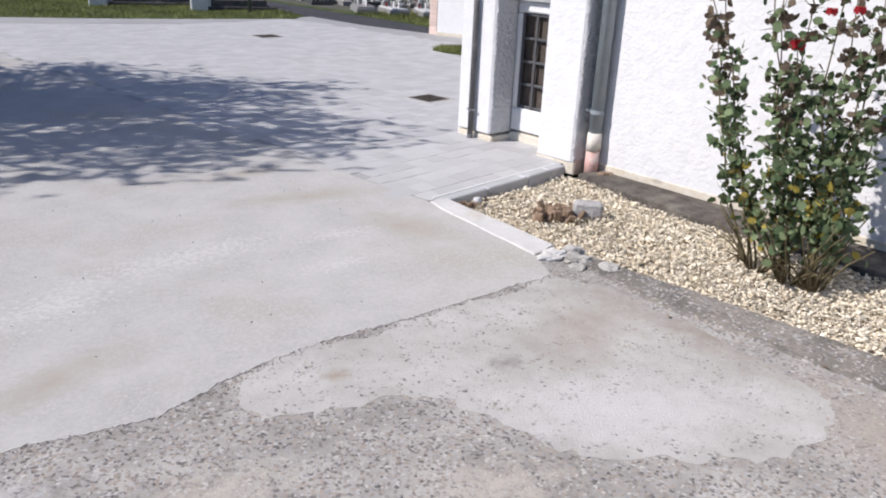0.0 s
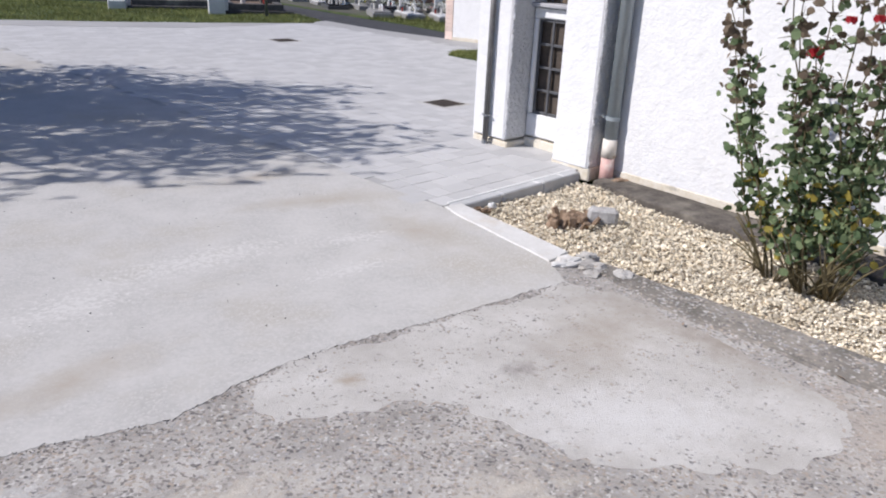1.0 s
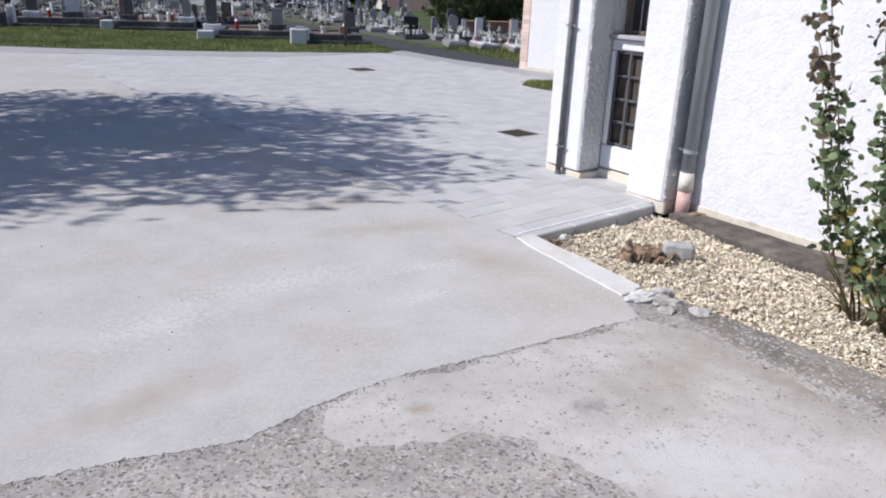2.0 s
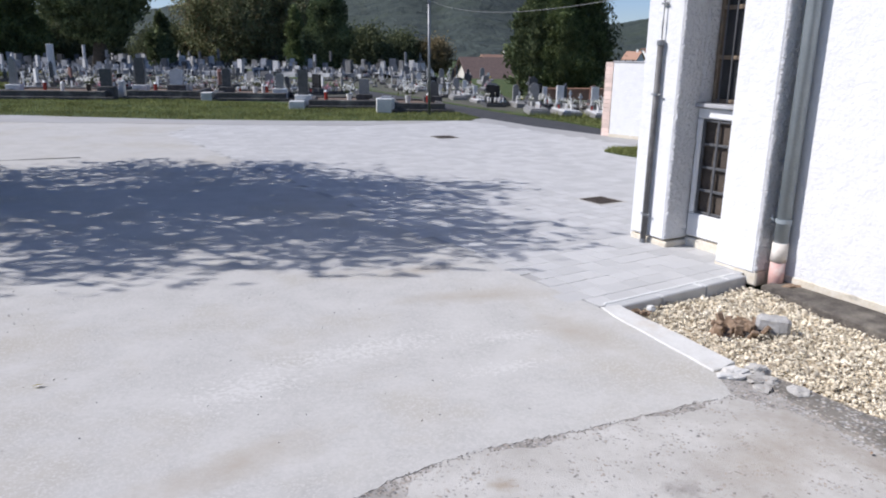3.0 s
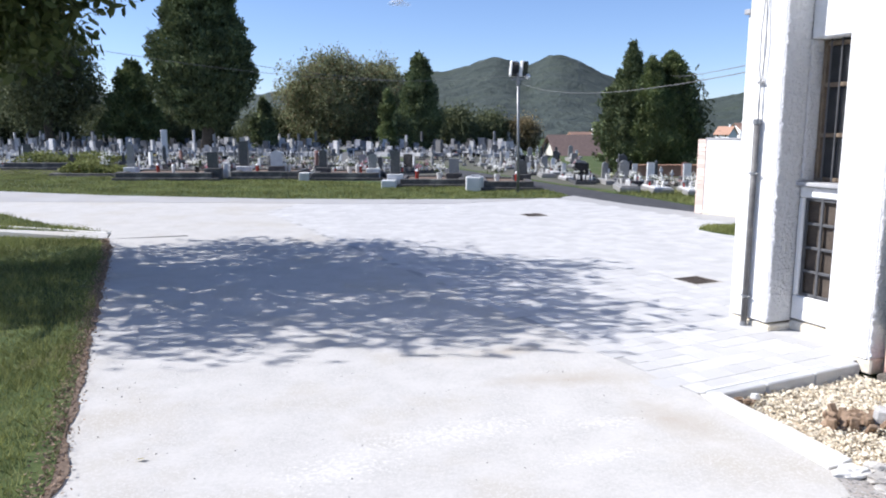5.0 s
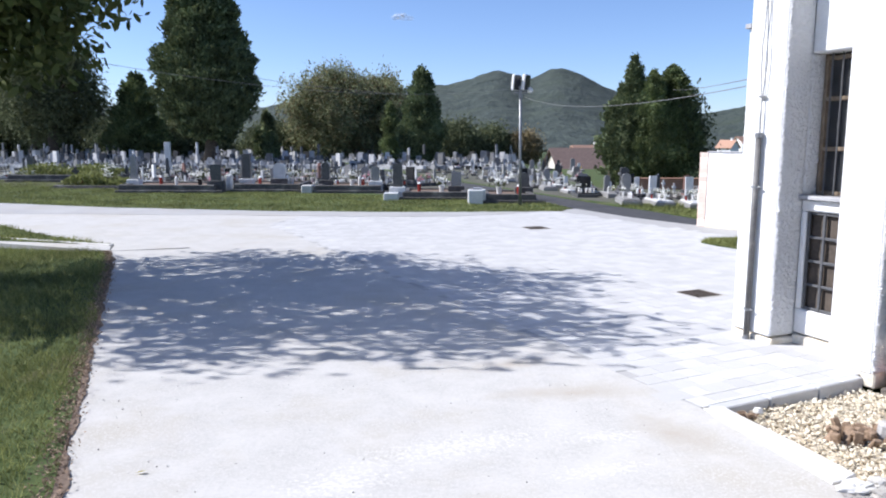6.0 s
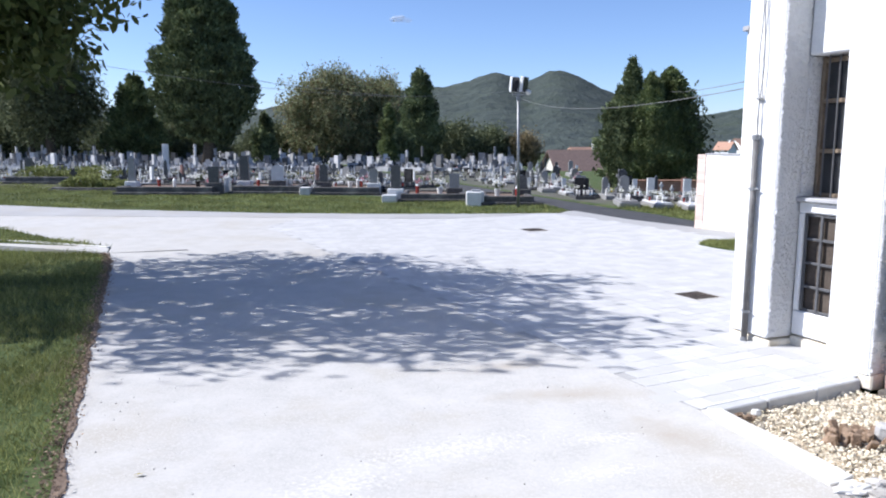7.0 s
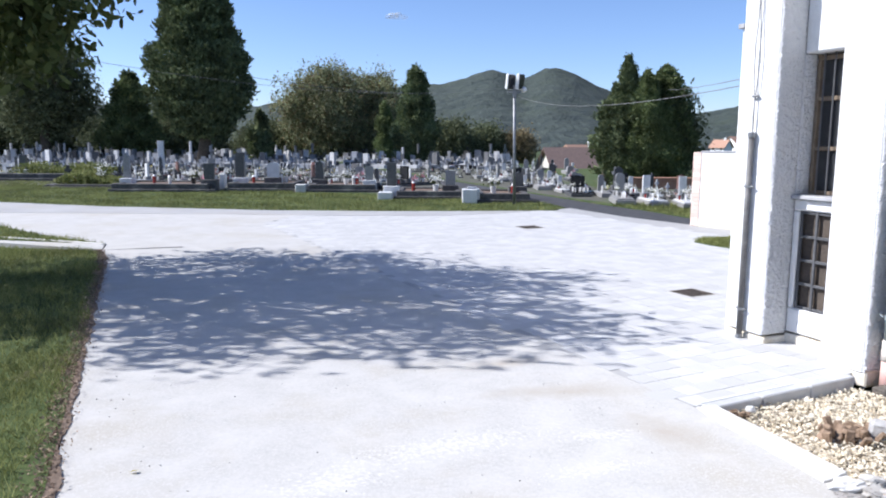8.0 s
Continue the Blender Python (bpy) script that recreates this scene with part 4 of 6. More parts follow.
def broad_tree(name, label, x, y, height, crown_r, crown_low, count, leaf, mats, trunk_r=0.2, lobes=22, seed=1, squash=1.0, stems=1, centre=None, gaps=0.55, droop=0.3, narrow=0.5):
    """Trunk, limbs and a crown of leaf clusters round many lobes."""
    local = np.random.default_rng(seed)
    z0 = float(ground_height(x, y)) + 0.1
    t = thing(name, label, "tree")
    cx, cy = centre or (x, y)
    mid = (crown_low + height) / 2
    ends = []
    for k in range(lobes):
        a = 2.399 * k + local.uniform(-0.3, 0.3)
        u = 1 - 2 * (k + 0.5) / lobes
        r = math.sqrt(1 - u * u) * crown_r * local.uniform(0.55, 0.86)
        ends.append((cx + r * math.cos(a), cy + r * math.sin(a) * squash, z0 + mid + u * (height - crown_low) * 0.42))
    bm = bmesh.new()
    for j in range(stems):
        off = local.uniform(-0.4, 0.4, 2) * (stems > 1)
        bent(bm, limb_points((x + off[0], y + off[1], z0 - 0.15), (x * 0.6 + cx * 0.4 + off[0] * 2, y * 0.6 + cy * 0.4 + off[1], z0 + mid), 0.0, 6, seed + j), np.linspace(trunk_r, trunk_r * 0.5, 7), 9)
    part("trunk", bm, M["bark"], t, smooth=True)
    for k, e in enumerate(ends):
        bm = bmesh.new()
        start = (x * 0.7 + cx * 0.3, y * 0.7 + cy * 0.3, z0 + crown_low + (mid - crown_low) * local.uniform(0.0, 0.9))
        bent(bm, limb_points(start, e, 0.25, 5, seed + k * 3.7), np.linspace(trunk_r * 0.36, trunk_r * 0.06, 6), 6)
        if k < 14:
            part("limb", bm, M["bark"], t, smooth=True)
        else:
            bm.free()
    per = int(count * (1.9 if leaf > 0.25 else 1)) // lobes
    leaf = leaf * (0.72 if leaf > 0.25 else 1)
    cents = []
    for k, e in enumerate(ends):
        n = int(per * local.uniform(0.7, 1.3))
        twigs = np.array(e) + local.normal(size=(max(3, n // 14), 3)) * crown_r * np.array([0.17, 0.17 * squash, 0.17 * (height - crown_low) / (2 * crown_r)])
        pick = local.integers(0, len(twigs), n)
        cents.append(twigs[pick] + local.normal(size=(n, 3)) * leaf * gaps * 2.8)
    cents = np.concatenate(cents)
    which = local.integers(0, 10, len(cents))
    for j, mat in enumerate(mats):
        some = cents[which % len(mats) == j]
        v, f = leaves(some, leaf, droop=droop, narrow=narrow)
        part_ob = raw("crown", v, f, M[mat], t)
    return t


def conifer(name, label, x, y, height, radius, count, leaf, mat, seed=1, low=0.0, belly=0.3, point=1.0, ragged_by=0.16, trunk_r=0.2, base=None):
    """Dense upright sprays round a trunk; belly: height of the widest part."""
    local = np.random.default_rng(seed)
    z0 = float(ground_height(x, y)) + 0.1 if base is None else base
    t = thing(name, label, "conifer")
    bm = bmesh.new()
    bent(bm, limb_points((x, y, z0 - 0.1), (x, y, z0 + height * 0.92), 0.0, 6, seed), np.linspace(trunk_r, 0.03, 7), 9)
    part("trunk", bm, M["bark"], t, smooth=True)
    u = local.uniform(0, 1, count) ** 0.85
    wide = np.where(u < belly, np.sin(0.5 * math.pi * (0.25 + 0.75 * u / belly)), np.clip((1 - u) / (1 - belly), 0, 1) ** point)
    turn = local.uniform(0, 2 * math.pi, count)
    lumps = np.array([noise.noise(Vector((math.cos(a) * 2.2 + seed, math.sin(a) * 2.2, k * height * 0.75))) for a, k in zip(turn, u)])
    r = radius * wide * (1 + ragged_by * 2.2 * lumps) * local.uniform(0.62, 1.03, count) ** 0.6
    c = np.stack([x + r * np.cos(turn), y + r * np.sin(turn), z0 + low + u * (height - low)], 1)
    tuft = np.round(turn * wide * radius * 2.6 / np.maximum(leaf * 4, 0.3)) + np.round(u * height / np.maximum(leaf * 4, 0.3)) * 7.0
    c += np.stack([np.cos(turn), np.sin(turn), np.full(count, -0.5)], 1) * (np.sin(tuft * 12.9898) * leaf * 0.9)[:, None]
    c += local.normal(size=c.shape) * leaf * 0.4
    out = np.stack([np.cos(turn), np.sin(turn), np.full(count, 0.9)], 1)
    v, f = leaves(c, leaf, 0.55, out, 0.55)
    raw("crown", v, f, M[mat], t)
    # dark heart that closes the crown
    rings, sides = 9, 12
    verts, faces = [], []
    for i in range(rings):
        k = i / (rings - 1)
        w = math.sin(0.5 * math.pi * (0.25 + 0.75 * k / belly)) if k < belly else max(0.02, (1 - k) / (1 - belly)) ** point
        for j in range(sides):
            a = 2 * math.pi * j / sides
            rr = radius * w * 0.68 * (1 + ragged_by * 2 * noise.noise(Vector((math.cos(a) * 2.2 + seed, math.sin(a) * 2.2, k * height * 0.75))))
            verts.append((x + rr * math.cos(a), y + rr * math.sin(a), z0 + low + k * (height * 0.96 - low)))
    for i in range(rings - 1):
        for j in range(sides):
            q = (j + 1) % sides
            faces.append((i * sides + j, i * sides + q, (i + 1) * sides + q, (i + 1) * sides + j))
    raw("crown_core", verts, faces, M[mat], t)
    return t


def shade_tree():
    """Broad-leaved tree: short trunk, spreading limbs, leaf sprays that hang from their twigs."""
    local = np.random.default_rng(17)
    t = thing("walnut_tree", "broad-leaved tree whose crown overhangs lawn and drive", "tree")
    c, r = np.array([-6.8, 8.28, 4.35]), np.array([3.05, 2.95, 2.2])
    foot = Vector((-7.9, 8.8, -0.1))
    crotch = Vector((-7.6, 8.7, 2.5))
    bm = bmesh.new()
    bent(bm, limb_points(foot, crotch, 0.0, 5, 2.0), [0.26, 0.22, 0.2, 0.19, 0.19, 0.2], 12)
    part("trunk", bm, M["bark"], t, smooth=True)
    twigs = []
    while len(twigs) < 540:
        u = local.uniform(-1, 1, 3)
        d = np.linalg.norm(u)
        edge_ = 1 + 0.26 * noise.noise(Vector(u / (d + 1e-6) * 2.1 + 3.0))
        if 0.25 < d < edge_ and local.uniform() < 0.35 + 0.65 * d:
            p = c + u * r
            # crown trimmed and thinned by where each twig's shadow meets the ground
            shadow_cut = p[0] + 1.107 * p[2] < -2.2 and p[1] - 0.089 * p[2] < 6.1
            if not shadow_cut and noise.noise(Vector((p[0] * 1.5 + p[2] * 1.65, p[1] * 2.5, 4.0))) > -0.06:
                twigs.append(p)
    for _ in range(105):
        u = local.normal(size=3)
        u *= local.uniform(0.2, 1.0) / np.linalg.norm(u)
        twigs.append(np.array([-4.7, 8.5, 3.05]) + u * [1.25, 1.1, 0.75])
    # unseen high twigs, added for the thin fringe of the tree's shadow
    for k in range(9):
        twigs.append(np.array([-2.75 - 0.09 * k + local.normal(0, 0.12), 6.75 + 0.05 * k + local.normal(0, 0.16), 4.0 + local.normal(0, 0.15)]))
    twigs = np.array(twigs)
    ends = [c + np.array([math.cos(a) * rr, math.sin(a) * rr, h]) * r for a, rr, h in ((0.1, 0.85, -0.2), (0.8, 0.8, 0.1), (1.7, 0.8, 0.0), (2.6, 0.8, 0.2), (3.6, 0.8, 0.1), (4.4, 0.85, -0.1), (5.2, 0.85, 0.0), (5.8, 0.9, 0.2), (0.5, 0.5, 0.7), (3.0, 0.4, 0.8), (4.9, 0.5, 0.7), (5.5, 0.9, -0.45), (5.9, 0.75, -0.62), (0.4, 0.7, -0.6))]
    for k, e in enumerate(ends):
        pts = limb_points(crotch, e, 0.3, 7, 5.0 + k)
        bm = bmesh.new()
        bent(bm, pts, np.linspace(0.10, 0.018, 8), 7)
        part("limb", bm, M["bark"], t, smooth=True)
    near = np.array([tuple(p) for k, e in enumerate(ends) for p in limb_points(crotch, e, 0.3, 7, 5.0 + k)[2:]])
    for k in range(0, len(twigs), 5):
        q = Vector(twigs[k])
        p = Vector(near[np.argmin(((near - twigs[k]) ** 2).sum(1))])
        bm = bmesh.new()
        bent(bm, limb_points(p, q, 0.1, 3, k * 0.7), [0.016, 0.012, 0.008, 0.004], 5)
        part("branch", bm, M["bark"], t, smooth=True)
    n = 31
    cents = (twigs[:, None] + local.normal(size=(len(twigs), n, 3)) * np.array([0.23, 0.23, 0.17])).reshape(-1, 3)
    v, f = leaves(cents, 0.145, 0.9, np.tile([0.35, -0.2, -0.8], (len(cents), 1)), 0.40, oval=True)
    raw("crown", v, f, M["walnut"], t)


shade_tree()

# trees of the cemetery and behind it
conifer("conifer", "tall dark egg-shaped conifer among the graves", -15.5, 50.0, 13.8, 3.3, 46000, 0.27, "conifer", 3, 1.7, 0.32, 0.64, 0.10, 0.45)
conifer("conifer", "narrow dark cypress among the graves", -1.35, 50.0, 6.3, 1.5, 15000, 0.20, "conifer", 5, 0.2, 0.3, 0.55, 0.14)
conifer("conifer", "pale green column-shaped conifer among the graves", -3.55, 52.0, 4.1, 0.6, 5000, 0.18, "conifer_pale", 14, 0.0, 0.35, 0.5, 0.14)
conifer("conifer", "small dark cypress among the graves", -12.6, 54.0, 3.6, 0.85, 2500, 0.25, "conifer", 6, 0.0, 0.3, 0.6, 0.12)
conifer("conifer", "dense upright conifer behind the low brick wall", 6.95, 27.4, 4.6, 0.86, 18000, 0.11, "conifer", 8, 0.05, 0.35, 0.7, 0.22)
conifer("conifer", "dense upright conifer behind the low brick wall", 7.55, 27.0, 4.05, 0.82, 18000, 0.10, "conifer_pale", 9, 0.0, 0.4, 0.55, 0.16)
conifer("conifer", "dense upright conifer behind the low brick wall", 8.4, 27.6, 4.3, 1.05, 18000, 0.11, "conifer_pale", 10, 0.0, 0.4, 0.5, 0.22)
conifer("conifer", "spreading dark conifer behind the low brick wall", 6.4, 27.9, 3.1, 0.62, 2600, 0.17, "conifer", 12, 0.5, 0.4, 0.6, 0.35)
broad_tree("leafy_tree", "spreading green tree behind the conifers", 8.85, 28.2, 3.5, 0.95, 0.1, 9000, 0.17, ["hedge", "hedge"], 0.1, 16, 21)
broad_tree("leafy_tree", "broad olive-green tree with browning top", -8.9, 62, 7.3, 3.9, 0.2, 30000, 0.30, ["olive", "olive", "olive", "hedge", "russet"], 0.25, 34, 31, gaps=0.36)
broad_tree("leafy_tree", "broad olive-green tree with browning top", -5.4, 63, 6.7, 3.5, 0.2, 22000, 0.30, ["olive", "olive", "russet", "olive", "hedge"], 0.25, 26, 32, gaps=0.36)
broad_tree("leafy_tree", "dark green tree before the hill", 1.3, 60, 2.9, 1.8, -0.2, 8000, 0.32, ["hedge"], 0.15, 16, 33)
broad_tree("leafy_tree", "dark green tree before the hill", 4.0, 62, 2.6, 1.8, -0.2, 7000, 0.3, ["hedge"], 0.15, 16, 34)
broad_tree("leafy_tree", "browning low tree before the hill", 6.9, 62, 2.3, 1.2, 0.2, 6000, 0.3, ["russet"], 0.15, 16, 35)
broad_tree("leafy_tree", "tall dark tree with a forked trunk at the cemetery's edge", -27.9, 54, 8.4, 3.4, 2.0, 15000, 0.36, ["hedge"], 0.35, 26, 41, stems=2)
broad_tree("leafy_tree", "tall dark tree at the cemetery's edge", -31.5, 58, 8.0, 3.9, 1.8, 14000, 0.36, ["hedge"], 0.3, 26, 42)
conifer("conifer", "dark green spruce at the cemetery's edge", -22.6, 56, 6.4, 2.2, 7000, 0.32, "conifer_pale", 43, 0.6, 0.25, 0.8, 0.25)
broad_tree("leafy_tree", "low dark tree at the cemetery's edge", -20.4, 60, 3.2, 2.4, 0.1, 7000, 0.32, ["hedge"], 0.2, 16, 44)
broad_tree("leafy_tree", "low dark tree at the cemetery's edge", -36.5, 62, 6.0, 3.9, 0.3, 11000, 0.36, ["hedge"], 0.25, 22, 45)
broad_tree("leafy_tree", "low dark tree at the cemetery's edge", -41.5, 66, 6.2, 3.9, 0.3, 10000, 0.36, ["hedge"], 0.25, 22, 46)
broad_tree("leafy_tree", "low dark tree behind the graves", -14.6, 64, 3.0, 2.8, -0.2, 6500, 0.32, ["hedge"], 0.2, 16, 47)
for k in range(15):
    x = -46 + 4.4 * k
    if 8.5 < x < 21:
        continue
    broad_tree("leafy_tree", "dark green tree of the far row", x, 76 + (k * 7 % 5), (4.6 if x < -23 else 2.2) + (k * 5 % 3) * 0.5, 3.0, -0.6, 5500, 0.42, ["hedge"], 0.2, 14, 60 + k)


ROSES = [
    ((3.106, 3.067), [(2.895, 3.598, 1.415), (2.953, 3.573, 1.531), (2.886, 3.46, 1.166), (3.016, 3.387, 0.846)], 1, [], "tall slender rose bush with reddish shoots in the gravel"),
    ((3.153, 2.894), [(3.005, 3.267, 1.591), (3.069, 3.227, 1.437), (3.031, 3.04, 1.184), (3.106, 3.106, 1.495), (3.062, 3.159, 0.945), (3.076, 2.947, 0.869)], 2, [(3.038, 3.05, 1.146)], "tall rose bush with an open red bloom in the gravel"),
    ((3.218, 2.785), [(3.146, 2.967, 1.551), (3.215, 2.914, 1.43), (3.177, 2.728, 1.22), (3.251, 2.798, 1.486), (3.202, 2.861, 0.938), (3.203, 2.682, 0.838), (3.32, 2.684, 0.967)], 3, [(3.102, 2.941, 1.315), (3.148, 2.826, 1.33)], "spreading rose bush with reddish shoots beside the wall"),
]


def build_roses():
    """Rose bushes against the wall: canes, leaflets, a few red flowers."""
    for (bx, by), tips, seed, blooms, text in ROSES:
        local = np.random.default_rng(seed + 90)
        t = thing("rose_bush", text, "rose bush")
        sets = {"rose_leaf": [], "rose_young": [], "rose_yellow": []}
        for k, tip in enumerate(tips):
            foot = (bx + 0.12 * (tip[0] - bx) + local.uniform(-0.04, 0.04), by + 0.12 * (tip[1] - by) + local.uniform(-0.04, 0.04), -0.07)
            pts = limb_points(foot, tip, 0.0, 9, seed * 7 + k * 2.3)
            bm = bmesh.new()
            bent(bm, pts, np.linspace(0.0065, 0.0025, 10), 6)
            for j in range(2, 10):
                for side in range(5 if j > 6 else 6):
                    a = local.uniform(0, 2 * math.pi)
                    ln = local.uniform(0.05, 0.13) * (1.15 - j / 16)
                    q = pts[j] + Vector((math.cos(a) * ln, math.sin(a) * ln, local.uniform(-0.02, 0.08)))
                    rod(bm, pts[j], q, 0.0025, 0.0012, 4)
                    z = q.z
                    young = z > 0.8 and local.uniform() < 0.25 + 0.6 * (z - 0.8)
                    yellow = 0.05 < z < 0.55 and local.uniform() < 0.16
                    key = "rose_young" if young else "rose_yellow" if yellow else "rose_leaf"
                    if z < 0.16 and local.uniform() < 0.6:
                        continue
                    fill = 3
                    for i in range(fill):
                        f = 0.35 + 0.75 * i / fill
                        sets[key].append(tuple(pts[j].lerp(q, f) + Vector(local.normal(0, 0.026, 3))))
            part("cane", bm, M["cane"], t, smooth=True)
        for k in range(24):
            a = local.uniform(0, 2 * math.pi)
            bm = bmesh.new()
            if k < 14:
                p = Vector((bx + 0.05 * math.cos(a), by + 0.05 * math.sin(a), -0.06))
                q = p + Vector((0.22 * math.cos(a), 0.22 * math.sin(a), local.uniform(0.12, 0.4)))
                bent(bm, limb_points(p, q, 0.03, 4, k + seed), np.linspace(0.007, 0.003, 5), 5)
                part("cane", bm, M["cane"], t, smooth=True)
            else:
                bm.free()
            for i in range(2):
                sets["rose_leaf" if k % 4 else "rose_yellow"].append((bx + local.normal(0, 0.11), by + local.normal(0, 0.11), local.uniform(0.08, 0.7 if k % 4 else 0.4)))
        for key, pts in sets.items():
            if pts:
                v, f = leaves(np.array(pts), 0.053, 1.0, None, 0.66, 0.2, True)
                raw("foliage", v, f, M[key], t)
        for k, p in enumerate(blooms):
            bm = bmesh.new()
            for j in range(22):
                a, e = 2.4 * j, 0.2 + 1.2 * j / 22
                r = (0.036 if seed == 2 else 0.024) * (1.05 - 0.6 * j / 22)
                c = Vector(p) + Vector((math.cos(a) * math.cos(e), math.sin(a) * math.cos(e), math.sin(e) * 0.8)) * r
                n_ = Vector((math.cos(a), math.sin(a), 0.4))
                sd = n_.cross(Vector((0, 0, 1))).normalized() * r * 0.75
                bm.faces.new([bm.verts.new(c - sd), bm.verts.new(c - Vector((0, 0, r * 0.8)) - sd * 0.4), bm.verts.new(c + sd), bm.verts.new(c + Vector((0, 0, r * 0.8)) + n_ * r * 0.3)])
            part("bloom", bm, M["petal_red"], t, "open red rose")


build_roses()

# stump and debris in the gravel
stump = thing("tree_stump", "rotten reddish tree stump cut low in the gravel", "stump")
for k in range(26):
    a = 2 * math.pi * k / 26 + 0.2 * (k % 3)
    r_ = 0.045 + 0.03 * (k % 4)
    px_, py_ = 2.42 + r_ * math.cos(a) * 1.35, 4.11 + r_ * math.sin(a) * 0.75
    tall = 0.012 + 0.055 * abs(noise.noise(Vector((k * 1.7, 3.0, 0.5)))) + 0.006 * (k % 3)
    bm = bmesh.new()
    m_ = Matrix.Translation((px_, py_, -0.07)) @ Matrix.Rotation(a, 4, "Z") @ Matrix.Rotation(0.7 * math.sin(k * 2.1), 4, "Y")
    box(bm, -0.013, 0.012, -0.026, 0.024, 0.0, 0.055 + tall, m_, 0.004)
    for v in bm.verts:
        v.co += noise.noise_vector(v.co * 45) * 0.009
    part("splinter", bm, M["stump"], stump)
lump("stump_core", "", 2.43, 4.10, -0.045, 0.075, 0.05, 0.045, M["stump"], "", 2.0, 0.9, stump)
# rough block standing for a weathered grey, grooved piece of log
bm = bmesh.new()
turn = Matrix.Translation((2.60, 4.08, -0.055)) @ Matrix.Rotation(radians(-28), 4, "Z")
box(bm, -0.095, 0.115, -0.055, 0.05, 0.0, 0.105, turn, 0.02, 0.88)
bmesh.ops.subdivide_edges(bm, edges=bm.edges, cuts=2, use_grid_fill=True)
for v in bm.verts:
    v.co += noise.noise_vector(v.co * 22) * 0.009
tagged(part("concrete_chunk", bm, M["chunk"]), "grey weathered chunk lying beside the stump", "rubble")
for k, (x, y) in enumerate([(1.86, 4.40), (1.92, 4.38), (1.80, 4.38)]):
    lump("brick_fragment", "small reddish fragment at the kerb corner", x, y, -0.02, 0.035, 0.022, 0.018, M["stump"], "rubble", k + 3.0, 0.6)
lump("pale_pebble", "single whitish pebble on the gravel", 1.98, 4.44, -0.015, 0.03, 0.024, 0.022, M["kerb"], "stone", 7.0, 0.3)


# ---- lamp post, cables ----
def build_lamp_post():
    t = thing("lamp_post", "thin galvanised pole with two floodlights on the grass", "lamp post", at=pose(2.02, 18.83, 0, 0, -0.9, 0))
    bm = bmesh.new()
    rod(bm, (0, 0, -0.05), (0, 0, 2.95), 0.038, 0.030, sides=14)
    part("pole", bm, M["steel"], t, smooth=True)
    bm = bmesh.new()
    box(bm, -0.16, 0.16, -0.03, 0.03, 2.78, 2.83, None, 0.006)
    box(bm, -0.04, 0.04, -0.04, 0.04, 2.66, 2.96, None, 0.006)
    part("bracket", bm, M["steel"], t)
    for x, yaw in ((-0.115, 40), (0.125, 52)):
        m_ = Matrix.Translation((x, -0.03, 3.05)) @ Matrix.Rotation(radians(yaw), 4, "Z") @ Matrix.Rotation(radians(8), 4, "X")
        bm = bmesh.new()
        box(bm, -0.12, 0.12, -0.05, 0.05, -0.19, 0.19, m_, 0.02, 1.0)
        lamp = part("floodlight", bm, M["lamp_white"], t, "white floodlight housing")
        bm = bmesh.new()
        box(bm, -0.115, 0.115, -0.062, -0.052, -0.175, 0.175, m_, 0.004)
        part("lens", bm, M["lamp_glass"], lamp, "dark floodlight glass")
    bm = bmesh.new()
    bmesh.ops.create_uvsphere(bm, u_segments=12, v_segments=8, radius=0.07, matrix=Matrix.Translation((0.24, 0, 2.86)))
    part("sensor", bm, M["lamp_white"], t, "small white dome", smooth=True)


build_lamp_post()


def cable(label, a, b, sag, r=0.012):
    a, b = Vector(a), Vector(b)
    pts = [a.lerp(b, k / 24) - Vector((0, 0, sag * 4 * (k / 24) * (1 - k / 24))) for k in range(25)]
    bm = bmesh.new()
    bent(bm, pts, [r] * 25, 5)
    tagged(part("cable", bm, M["cable"], smooth=True), label, "cable")


cable("thin grey overhead cable from the lamp post to the building", (2.06, 18.83, 2.70), F(-4.93, 4.72, 2.07), 0.20, 0.004)
cable("thin grey overhead cable from a conifer to the building", (8.4, 27.6, 3.5), F(-4.93, 4.75, 2.13), 0.05, 0.004)
cable("thin grey overhead cable from the lamp post to the tree", (1.98, 18.83, 2.92), (-6.6, 8.5, 3.0), 0.45, 0.0035)
cable("thin grey overhead cable between two conifers", (-16.6, 50.0, 6.4), (-1.75, 50.0, 4.6), 0.25, 0.014)


